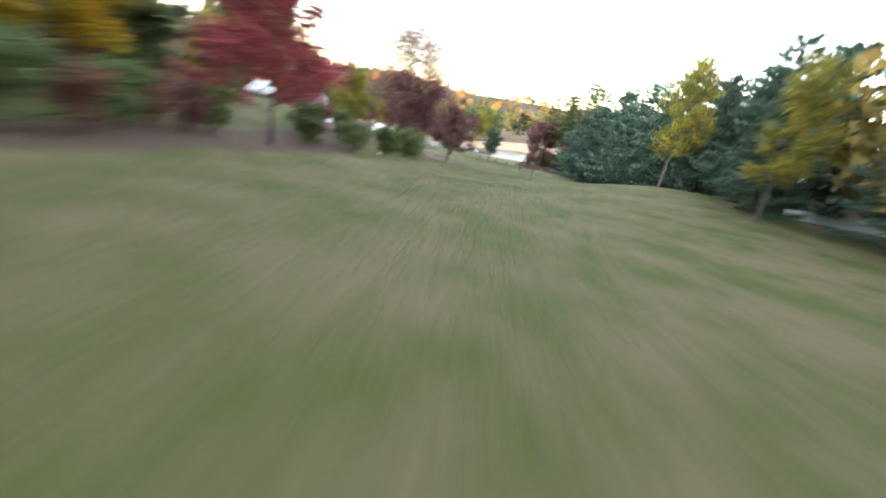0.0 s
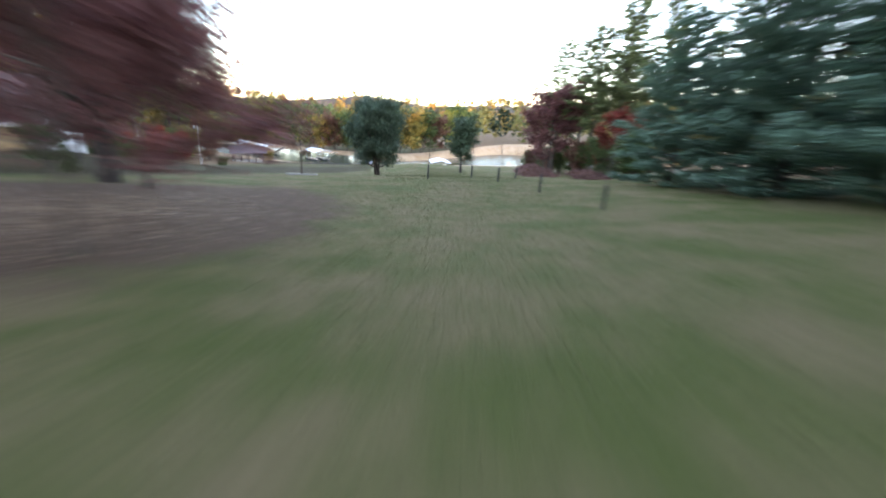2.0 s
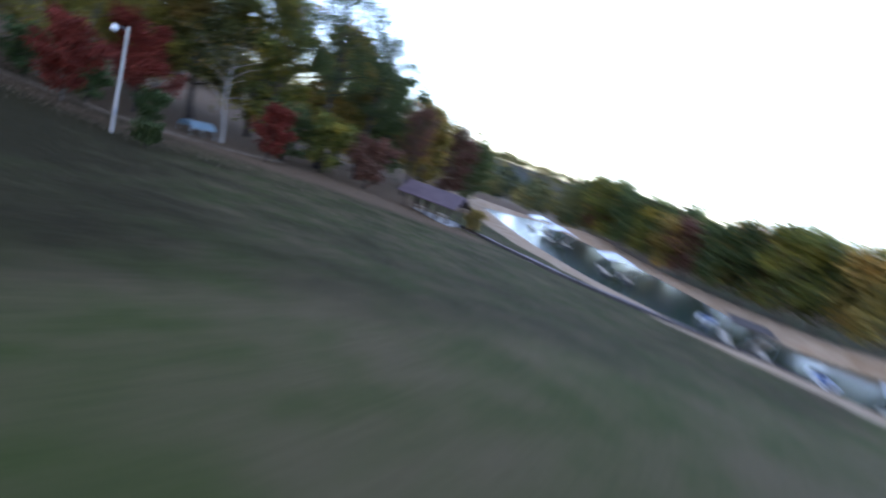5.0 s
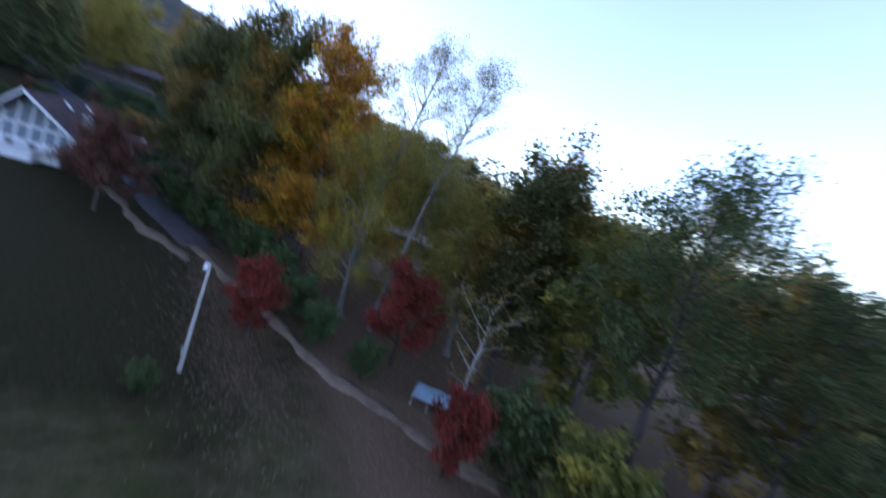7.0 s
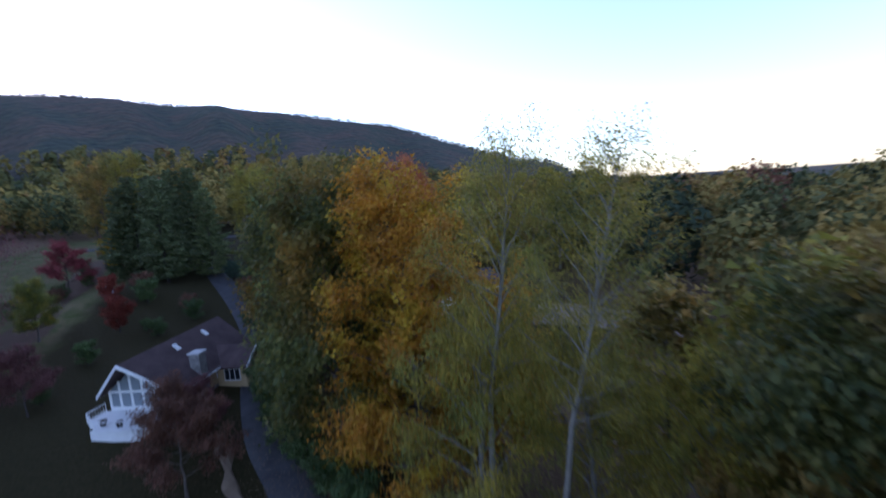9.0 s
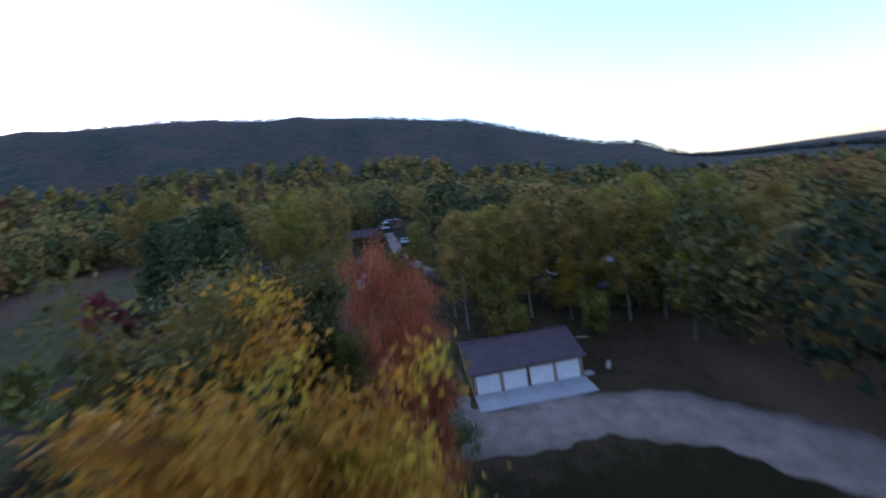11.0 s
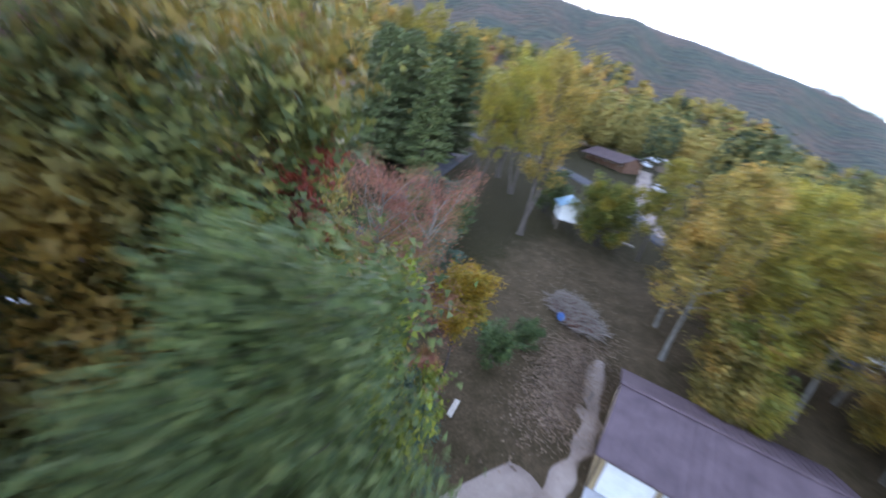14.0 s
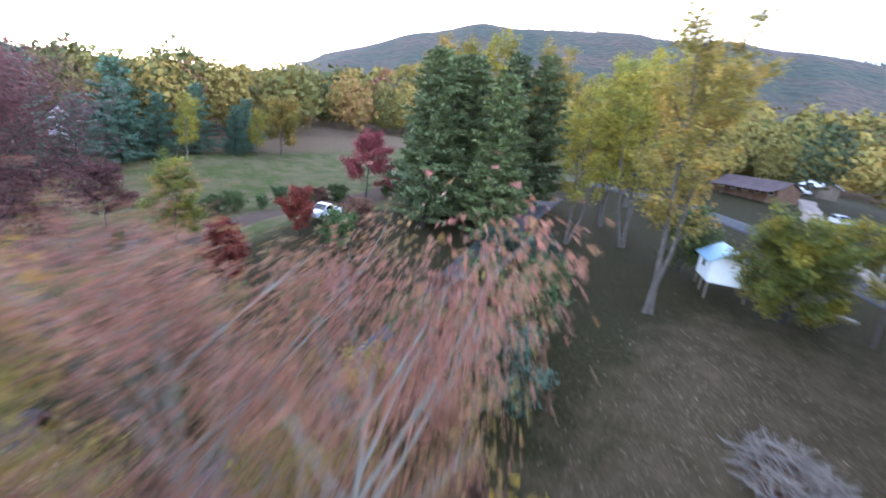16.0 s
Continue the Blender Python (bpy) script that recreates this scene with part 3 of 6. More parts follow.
broadleaf("baretree", 23, 5.6, 3.2, 0.3, 16, 0.8, 0.1, 900, 0.16, 0.2, "vase", r0=0.11)
broadleaf("pinktree", 24, 16.6, 4.2, 0.4, 46, 0.85, 0.1, 19000, 0.085, 0.34, "round", stems=2, lean=-0.13, r0=0.3)
broadleaf("goldtree", 52, 11.4, 2.1, 0.6, 22, 0.7, 0.1, 4200, 0.2, 0.3, "round", r0=0.12, sides=5)
broadleaf("shrub", 25, 2.6, 1.7, 0.06, 18, 0.9, 0.2, 3200, 0.2, 0.22, "round", stems=3, r0=0.06, sides=4)
broadleaf("bush", 26, 4.6, 2.3, 0.08, 20, 0.9, 0.2, 2600, 0.26, 0.3, "round", stems=3, r0=0.1, sides=4)
broadleaf("greatbush", 49, 8.4, 4.4, 0.05, 34, 0.75, 0.1, 9000, 0.3, 0.4, "round", stems=2, r0=0.2, sides=5)
broadleaf("lawnbush", 50, 4.4, 3.0, 0.04, 26, 0.6, 0.1, 6500, 0.17, 0.3, "spread", stems=2, r0=0.1, sides=4)
broadleaf("tallmaple", 53, 13.0, 6.8, 0.16, 40, 0.85, 0.2, 28000, 0.14, 0.85, "round", r0=0.3)
broadleaf("smallred", 27, 7.4, 2.9, 0.14, 22, 0.95, 0.25, 5600, 0.24, 0.32, "round", r0=0.12, sides=5)
broadleaf("sapling", 28, 3.4, 0.9, 0.45, 10, 1.1, 0.1, 260, 0.12, 0.12, "column", r0=0.03, sides=5)
broadleaf("birch", 29, 11.0, 2.6, 0.25, 22, 1.0, 0.0, 3600, 0.22, 0.3, "column", r0=0.12, sides=5)
broadleaf("dead", 30, 13.0, 5.5, 0.3, 16, 0.7, -0.1, 400, 0.3, 0.3, "vase", r0=0.26, lean=0.1)
conifer("pine", 31, 14.0, 4.3, 0.04, 26, 6, 0.22, 17000, 0.19, 0.28, 0.86)
conifer("pine_b", 32, 12.5, 4.6, 0.03, 24, 6, 0.2, 17000, 0.19, 0.3, 0.8)
conifer("pine_back", 51, 15.0, 4.2, 0.1, 18, 5, 0.2, 3200, 0.55, 0.3, 0.82)
conifer("tallpine", 33, 27.0, 4.6, 0.34, 22, 6, 0.15, 9000, 0.27, 0.45, 0.7, 0.2)
conifer("spruce", 34, 20.0, 4.8, 0.05, 30, 6, 0.16, 13000, 0.33, 0.3, 0.85)
conifer("cone", 35, 3.0, 1.1, 0.02, 20, 7, 0.3, 3600, 0.16, 0.12, 0.9, 0.1)

# ---------------------------------------------------------------- trees and shrubs round the first lawn
for i, (x, y, s, k) in enumerate([(-122, -47, 0.9, "pine_b"), (-117, -41, 0.72, "pine"), (-110, -42, 0.95, "pine"), (-103, -40.5, 0.9, "pine_b"), (-97, -38.5, 1.0, "pine"), (-91, -38, 0.95, "pine_b"),
                                  (-85, -36.5, 1.05, "pine"), (-79, -35.5, 1.0, "pine_b"), (-73, -34.8, 1.1, "pine"), (-67, -33, 1.05, "pine_b"), (-63.5, -32.0, 1.0, "pine"), (-57.5, -29.8, 1.0, "pine_b"),
                                  (-99, -50, 1.15, "pine_back"), (-86, -49, 1.2, "pine_back"), (-74, -47, 1.2, "pine_back"), (-63, -46, 1.2, "pine_back"), (-52, -45, 1.1, "pine_back")]):
    plant(k, x, y, L_PINE, BARKDARK, "pine_tree", "dense blue-green white pine in a row beside the lawn", "pine tree", s, i * 67, "pines along the lawn")
for i, (x, y, s) in enumerate([(-20, -21.5, 0.74), (-14, -25.5, 0.8), (-25, -26.5, 0.76), (-35, -33, 0.78), (-24, -30, 0.9), (-39, -38, 0.8), (-16, -32, 0.9), (-8, -40, 0.95), (6, -34, 0.85), (-30, -46, 0.95)]):
    plant("tallpine", x, y, L_PINEGREEN, BARK, "tall_pine", "tall open pine with a bare lower trunk", "pine tree", s, i * 83, "tall pines by the lake")
plant("birch", -106.5, -36.5, L_YGREEN, BARKPALE, "birch_tree", "slender young tree with yellowing leaves and pale trunk", "tree", 0.95, 20)
plant("maple", -129, -44, L_OLIVE, BARK, "lawn_tree", "green-gold tree overhanging the lawn edge", "tree", 1.1, 40)
plant("birch", -121, -39.5, L_YGREEN, BARK, "young_tree", "thin young tree with olive leaves", "tree", 0.8, 70)
plant("maple_b", -125.0, -8.4, L_ROSE, BARKDARK, "red_tree", "broad crimson tree spreading low over the lawn edge", "tree", 1.16, 10)
plant("oakfine", -91.0, 3.0, L_OAK, BARK, "yellowing_tree", "tree with yellow-green leaves beside the lawn", "tree", 0.45, 10)
plant("shrub", -128, 0, L_BOX, BARKDARK, "shrub", "rounded dark evergreen shrub by the drive", "shrub", 1.1, 0)
plant("shrub", -132, -1, L_BROWNRED, BARKDARK, "shrub", "low russet shrub by the drive", "shrub", 0.9, 50)
for i, (x, y, s, m, lb) in enumerate([(-143.0, -13.2, 0.5, L_BOX, "dark green bush at the lawn edge"), (-140.4, -12.2, 0.42, L_BROWNRED, "russet bush at the lawn edge"), (-137.4, -10.2, 0.5, L_BOX, "dark green bush at the lawn edge"),
                                          (-134.2, -8.2, 0.5, L_BROWNRED, "russet bush at the lawn edge"), (-130.8, -7.2, 0.5, L_DARKRED, "dark red bush at the lawn edge"), (-120.0, -8.4, 0.45, L_OAKDARK, "green bush at the lawn edge"), (-117.0, -6.0, 0.6, L_OAKDARK, "dark green bush at the lawn edge"), (-113.5, -5.0, 0.55, L_BROWNRED, "russet bush at the lawn edge"), (-127.5, -6.0, 0.55, L_OAKDARK, "dark green bush at the lawn edge"), (-110.0, -5.6, 0.5, L_OAKDARK, "dark green bush at the lawn edge")]):
    plant("bush", x, y, m, BARKDARK, "edge_bush", lb, "shrub", s, i * 61, "bushes along the lawn edge")
plant("oakfine", -134.0, -1.0, L_YELLOW, BARK, "yellow_tree", "tall tree with golden-yellow leaves at the lawn edge", "tree", 0.62, 200)
plant("maple_b", -143.5, -6.5, L_DARKRED, BARKDARK, "dark_maple", "dark red maple at the lawn edge", "tree", 0.9, 45)
plant("lawnbush", -103.2, -10.4, L_OAKDARK, BARKDARK, "shrub", "spreading green and tan shrub at the lawn edge", "shrub", 0.58, 0)
plant("lawnbush", -100.4, -10.0, L_OAKDARK, BARKDARK, "shrub", "spreading dark green shrub at the lawn edge", "shrub", 0.55, 130)
plant("shrub", -110.6, -11.0, L_BOX, BARKDARK, "shrub", "dark upright evergreen shrub beside a board", "shrub", 0.85, 20)
plant("lawnbush", -114.5, -9.4, L_OAKDARK, BARKDARK, "shrub", "low dark green shrub at the lawn edge", "shrub", 0.5, 220)
plant("bush", -106.5, -9.0, L_BOX, BARKDARK, "bush", "loose dark green bush at the lawn edge", "shrub", 0.4, 80)
plant("cone", -98.4, -9.4, L_BOX, BARKDARK, "cone_shrub", "conical clipped dark green evergreen", "shrub", 0.8, 0, "clipped cones")
plant("cone", -96.6, -8.6, L_BOX, BARKDARK, "cone_shrub", "conical clipped dark green evergreen", "shrub", 0.7, 40, "clipped cones")
plant("shrub", -95.6, -7.6, L_BROWNRED, BARKDARK, "shrub", "tan and green shrub beside clipped cones", "shrub", 0.7, 120)
for i, (x, y, s) in enumerate([(-88.0, -3.6, 0.62), (-87.2, -1.6, 0.7), (-74.0, 7.0, 0.55)]):
    plant("cone", x, y, L_BOX, BARKDARK, "cone_shrub", "dark conical evergreen near the house wall", "shrub", s, i * 50, "clipped cones")
plant("tallmaple", -78.0, -0.4, L_DARKRED, BARKDARK, "maple_tree", "tall dark red maple with thin leaves", "tree", 1.36, 30, "maples on the leaf bed")
plant("maple_b", -78.8, -3.4, L_DARKRED, BARK, "maple_tree", "spreading purple-red maple over fallen leaves", "tree", 1.1, 75, "maples on the leaf bed")
plant("maple_b", -88.6, -11.7, L_DARKRED, BARK, "maple_tree", "low rounded purple-red maple", "tree", 0.86, 200, "maples on the leaf bed")
plant("baretree", -54.7, 3.0, L_BROWNRED, BARK, "bare_tree", "small nearly bare tree on a round bed", "tree", 1.0, 0)
plant("roundtree", -45.2, -1.3, L_BLUEGREEN, BARKDARK, "round_tree", "round dense green tree with several stems", "tree", 0.92, 0)
plant("darktree", -27.6, -8.0, L_SPRUCE, BARKDARK, "dark_tree", "compact dark green tree with a short trunk", "tree", 0.95, 0)
plant("maple", -22, -21, L_DARKRED, BARKDARK, "plum_tree", "dark purple-red tree among pines", "tree", 1.15, 80)
plant("maple", -33.5, -29.0, L_RED, BARKDARK, "red_shrub_tree", "bright red low tree before the pines", "tree", 0.72, 10)
plant("bush", -38, -31, L_BROWNRED, BARKDARK, "bush", "russet bush at the wood edge", "shrub", 1.2, 10)
plant("maple_b", -48, -33, L_OLIVE, BARKDARK, "young_tree", "grey-green young tree before pines", "tree", 0.8, 60)

rngt = random.Random(17)
for i in range(16):
    x = -42 + i * 2.6 + rngt.uniform(-0.6, 0.6)
    y = -31 + 0.32 * (x + 42) + rngt.uniform(-1.5, 1.5)
    plant("bush", x, y, (L_BOX, L_OAKDARK, L_BROWNRED, L_OAKDARK)[i % 4], BARKDARK, "thicket_bush", "dark tangled bush below the tall pines", "shrub", rngt.uniform(0.6, 0.95), i * 71, "thicket below the pines")

# ---------------------------------------------------------------- trees round the house, the track and the garage
for x, y, rz, sz in ((-35.0, 54.6, 0, 0.92), (-33.6, 59.6, 130, 0.86), (-28.6, 64.6, 300, 0.85)):
    plant("willow", x, y, L_YGREEN, BARKPALE, "willow_tree", "tall yellow-green willow with hanging sprays and pale trunk", "tree", sz, rz, "tall yellow trees")
plant("poplar", -36.4, 54.9, L_YGREEN, BARKPALE, "poplar_tree", "tall leaning poplar with a thin airy top", "tree", 0.95, -122, "leaning poplars")
plant("poplar", -32.9, 57.2, L_YGREEN, BARKPALE, "poplar_tree", "tall leaning poplar with a thin airy top", "tree", 0.95, -106, "leaning poplars")
plant("orangemaple", -43.6, 52.0, L_ORANGE, BARK, "orange_maple", "tall maple with bright orange leaves", "tree", 1.07, 0, "", 0.0, 1.0)
plant("oakfine", -43.5, 58.5, L_ORANGE, BARK, "young_maple", "orange tree between the maple and willows", "tree", 0.85, 150)
plant("oakfine", -49.0, 46.0, L_ORANGEOAK, BARK, "oak_tree", "large oak turning yellow-green with orange patches", "tree", 1.05, 0, "", 0.0, 1.2)
plant("oakfine", -61.5, 43.0, L_ORANGEOAK, BARK, "oak_tree", "large oak turning yellow-green with orange patches", "tree", 1.12, 90)
plant("oakfine", -23.0, 65.8, L_ORANGEOAK, BARK, "oak_tree", "tall dark green oak beside willows", "tree", 1.12, 40, "", 0.0, 1.0)
plant("airy", -14.0, 66.0, L_OAK, BARK, "oak_tree", "open green oak at the wood edge", "tree", 0.8, 200)
plant("airy", -7.0, 62.6, L_OAKDARK, BARKDARK, "tall_oak", "tall thin-leaved oak against the sky", "tree", 1.02, 0)
plant("airy", -0.5, 66.5, L_OAKDARK, BARKDARK, "tall_oak", "tall thin-leaved oak against the sky", "tree", 0.86, 100)
plant("airy", 8.5, 69.0, L_BROWNRED, BARKDARK, "tall_oak", "tall sparse tree with russet leaves", "tree", 0.6, 210)
plant("dead", -19.0, 58.5, L_OLIVE, DEADWOOD, "broken_tree", "leaning dead tree with bleached broken limbs", "tree", 0.85, 60)
for i, (x, y, s, m, lb) in enumerate([(-30.0, 50.2, 0.9, L_BOX, "dark green hedge shrub"), (-34, 49.2, 1.0, L_BOX, "dark green hedge shrub"), (-38.5, 48.0, 1.1, L_BOX, "dark green hedge shrub"),
                                      (-43, 46.4, 1.1, L_BOX, "dark green hedge shrub"), (-47, 45.0, 1.1, L_BOX, "dark green hedge shrub"), (-51, 42.8, 1.05, L_BOX, "dark green hedge shrub"),
                                      (-55, 40.6, 1.0, L_BOX, "dark green hedge shrub"), (-59.5, 39.2, 1.0, L_BOX, "dark green hedge shrub"), (-64, 38.2, 1.0, L_BOX, "dark green hedge shrub"), (-25.5, 53.0, 0.8, L_BOX, "dark green hedge shrub")]):
    plant("bush", x, y, m, BARKDARK, "hedge_bush", "dark green bush in the hedge below tall trees", "shrub", s * 0.8, i * 55, "hedge along the drive")
plant("maple_b", -27.5, 57.0, L_RED, BARKDARK, "red_tree", "low dome of deep red leaves before willows", "tree", 1.02, 0)
plant("smallred", -30.3, 44.6, L_RED, BARK, "young_red_tree", "small red and green tree near the lamp pole", "tree", 0.82, 0)
plant("smallred", -14.2, 54.0, L_RED, BARKDARK, "young_red_tree", "small upright red tree at the wood edge", "tree", 0.8, 90)
plant("shrub", -23.4, 37.0, L_OAKDARK, BARKDARK, "shrub", "low green shrub at the foot of a pole", "shrub", 0.6, 0)
plant("bush", -12.0, 58.5, L_OAKDARK, BARKDARK, "bush", "mid-green bush at the wood edge", "shrub", 1.3, 0)
plant("bush", -7.0, 59.5, L_OAK, BARKDARK, "bush", "olive bush at the wood edge", "shrub", 1.4, 70)
plant("bush", -1.0, 58.5, L_BROWNRED, BARKDARK, "bush", "russet bush behind the pavilion", "shrub", 1.3, 130)
plant("bush", 13.5, 52.0, L_OLIVE, BARKDARK, "bush", "low yellow-green bush on the shore", "shrub", 0.6, 130)
for i, (x, y, s, k, m) in enumerate([(-16, 70, 0.95, "oaklight", L_OAK), (-5, 74, 1.0, "oaklight", L_OLIVE), (5, 76, 0.9, "oaklight", L_OAKDARK), (14, 78, 0.8, "oaklight", L_OLIVE), (24, 84, 0.75, "oaklight", L_BROWNRED), (-28, 72, 1.0, "oaklight", L_YGREEN),
                                     (-38, 70, 0.8, "oaklight", L_OLIVE), (33, 92, 0.7, "oaklight", L_OAKDARK), (0, 84, 1.0, "oaklight", L_OAK), (18, 92, 0.85, "oaklight", L_ORANGE), (-14, 80, 1.0, "airy", L_OLIVE)]):
    plant(k, x, y, m, BARK, "woodland_tree", "tall autumn woodland tree near the lake", "tree", s, i * 47, "woods behind the track")
# round the house
plant("maple_b", -50.3, 33.2, L_BROWNRED, BARK, "russet_maple", "russet half-bare maple before the house", "tree", 1.02, 0)
plant("maple_b", -57.0, 33.0, L_DARKRED, BARKDARK, "dark_red_maple", "dark red maple beside the driveway", "tree", 0.72, 140)
plant("maple_b", -68.5, 13.0, L_DARKRED, BARKDARK, "dark_maple", "dark russet maple beside the house", "tree", 0.85, 160)
plant("smallred", -101.5, 9.2, L_RED, BARKDARK, "red_maple_small", "rounded red maple on the upper lawn", "tree", 0.68, 0, "red maples on the upper lawn")
plant("smallred", -91.8, 13.4, L_RED, BARKDARK, "red_maple_small", "rounded red maple on the upper lawn", "tree", 0.75, 100, "red maples on the upper lawn")
for i, (x, y, s, m) in enumerate([(-88, 20, 0.7, L_BOX), (-91, 17.5, 0.5, L_BOX), (-83, 29, 0.6, L_BOX), (-86, 33.5, 0.7, L_BOX), (-93, 24, 0.9, L_BOX), (-98, 22, 0.8, L_BROWNRED), (-103, 14, 1.1, L_BOX), (-107, 12, 1.0, L_BROWNRED), (-71, 13, 0.7, L_BOX), (-81, 13.5, 0.8, L_BOX)]):
    plant("bush", x, y, m, BARKDARK, "garden_bush", "rounded garden bush beside the house", "shrub", s * 0.75, i * 37, "bushes round the house")
for i, (x, y, s) in enumerate([(-129, 9, 1.15), (-141, 14, 1.2), (-127, 2.5, 1.05), (-136, 11, 1.2), (-124, 13, 1.1), (-121.5, 12, 1.1), (-116.5, 13.5, 1.1), (-125, 6, 1.15)]):
    plant("spruce", x, y, L_GROVE, BARKDARK, "spruce_tree", "tall olive-green spruce in a grove", "spruce tree", s, i * 61, "spruce grove")
# round the garage
plant("bigmaple", -54.8, 55.0, L_REDMAPLE, BARK, "red_maple", "large two-headed maple in red and orange", "tree", 0.86, 319, "", 0.0, 1.23)
plant("slim", -61.2, 55.7, L_OAKDARK, BARK, "green_tree", "narrow dark glossy green tree beside a maple", "tree", 1.0, 30)
plant("slim", -64.4, 49.0, L_OAK, BARK, "olive_tree", "tall olive-green tree beside a creeper", "tree", 0.86, 140)
plant("oakfine", -65.0, 46.8, L_ORANGEOAK, BARK, "oak_tree", "dense green oak yellowing at the top", "tree", 1.1, 30)
plant("oakfine", -50.4, 51.6, L_YELLOW, BARK, "yellow_tree", "yellow-leaved tree below the maple", "tree", 0.7, 70)
plant("oakfine", -73.0, 43.6, L_OLIVE, BARK, "oak_tree", "olive oak with yellow leaves below the creeper", "tree", 0.74, 120)
plant("pinktree", -77.8, 47.0, L_PINK, BARKPALE, "pink_tree", "vase-shaped tree with thin salmon-pink leaves", "tree", 1.0, 0)
plant("creeper", -67.7, 48.3, L_RED, BARKDARK, "creeper_trunk", "tall trunk clad in red creeper", "tree", 1.22, 0, "", 0.0, 1.12)
plant("goldtree", -81.2, 50.2, L_YELLOW, BARKDARK, "yellow_tree", "young tree with a bright golden-yellow round crown", "tree", 1.0, 0)
plant("smallred", -69.8, 50.6, L_LIME, BARKDARK, "lime_tree", "bright lime-green young leafy tree", "tree", 1.3, 0, "", 0.0, 1.4)
plant("bush", -77.0, 49.8, L_LIME, BARKDARK, "lime_bush", "bright lime-green leafy bush", "shrub", 1.05, 90)
plant("maple_b", -73.8, 51.0, L_BLUEGREEN, BARKDARK, "bush", "soft blue-green feathery bush", "shrub", 0.72, 0)
plant("bush", -70.0, 47.0, L_OLIVE, BARKDARK, "bush", "olive and yellow bush", "shrub", 1.6, 20)
plant("maple_b", -85.5, 45.5, L_BROWNRED, BARKDARK, "russet_tree", "low russet tree below the pink tree", "tree", 0.6, 20)
plant("bush", -87.6, 51.4, L_BOX, BARKDARK, "bush", "dark low bush beside the yellow tree", "shrub", 0.7, 40)
plant("maple_b", -80.6, 49.0, L_PINK, BARK, "salmon_shrub", "low salmon-leaved shrub below the pink tree", "shrub", 0.45, 200)
plant("bush", -91.6, 52.8, L_BOX, BARKDARK, "bush", "dark low bush beside the brush pile", "shrub", 0.55, 140)
plant("sycamore", -100.4, 63.3, L_OLIVE, BARKPALE, "sycamore_tree", "sycamore with a pale leaning trunk", "tree", 0.8, 0, "sycamores behind the garage")
plant("cluster", -114.0, 42.8, L_OLIVE, BARK, "tall_cluster_tree", "tall many-stemmed tree with thin tan-gold leaves", "tree", 1.02, 0)
plant("sycamore", -122.3, 57.4, L_YGREEN, BARK, "sycamore_tree", "tree with grey trunk beside the road", "tree", 0.62, 50, "sycamores behind the garage")
for i, (x, y, s, m) in enumerate([(-101, 70, 0.7, L_YGREEN), (-98, 79.6, 0.45, L_YELLOW), (-94.7, 87.5, 0.8, L_OLIVE), (-93.7, 92.5, 0.85, L_YGREEN), (-95, 98, 0.85, L_YGREEN), (-99, 82, 0.85, L_OLIVE), (-103, 90, 0.85, L_YGREEN), (-101, 74, 0.75, L_OLIVE),
                                  (-108, 68, 0.75, L_YGREEN), (-86, 92, 0.6, L_YGREEN), (-84, 99, 0.8, L_OLIVE), (-110, 100, 0.9, L_YGREEN), (-100, 106, 0.9, L_YGREEN), (-90, 108, 0.85, L_OLIVE), (-113, 80, 0.6, L_OLIVE), (-106, 62, 0.7, L_OLIVE), (-112, 72, 0.75, L_YGREEN), (-118, 66, 0.7, L_OLIVE), (-107, 78, 0.8, L_OLIVE), (-116, 76, 0.7, L_YGREEN), (-122, 80, 0.75, L_OLIVE), (-110, 88, 0.8, L_OLIVE)]):
    plant("sycamore", x, y, m, BARKPALE, "sycamore_tree", "tall pale-trunked tree with yellow-green leaves", "tree", s, i * 73, "sycamores behind the garage")
plant("greatbush", -121.6, 51.6, L_OAK, BARKDARK, "great_bush", "big rounded green bush against a shed", "shrub", 0.95, 0)
plant("bush", -127.5, 41.5, L_OAKDARK, BARKDARK, "bush", "dark bush behind the shed", "shrub", 1.3, 0)
for i, (x, y, s, k, m, lb) in enumerate([(-119, 22, 1.0, "spruce", L_PINEGREEN, 0), (-112, 33, 0.9, "bush", L_BLUEGREEN, 0), (-108, 36, 0.8, "bush", L_BOX, 0), (-131, 34, 1.0, "cluster", L_YGREEN, 0), (-138, 28, 1.0, "cluster", L_YGREEN, 0), (-114, 27, 0.8, "bush", L_BLUEGREEN, 0)]):
    plant(k, x, y, m, BARK, "roadside_tree" if k != "bush" else "bush", "tree near the bend of the road" if k != "bush" else "rounded blue-green bush near the road", "tree" if k != "bush" else "shrub", s, i * 40)

for i, (x, y, s) in enumerate([(-146, 12, 1.1), (-150, -4, 1.25), (-143, -8, 1.2), (-127, 28.5, 0.8), (-153, 26, 1.0)]):
    plant("cluster", x, y, (L_OLIVE, L_YGREEN)[i % 2], BARK, "gold_tree", "tall many-stemmed gold and green tree among spruces", "tree", s, 30 + i * 83, "gold trees round the spruce grove")
for i, (x, y, s) in enumerate([(-221, 4, 0.95), (-224, 11, 0.85), (-219, 18, 0.9), (-226, 26, 1.0), (-222, 33, 0.85), (-227, 41, 0.9)]):
    plant("spruce", x, y, L_PINEGREEN, BARKDARK, "pine_row_tree", "dark conifer in a row behind a brown house", "conifer", s, i * 47, "dark conifers behind the log house")
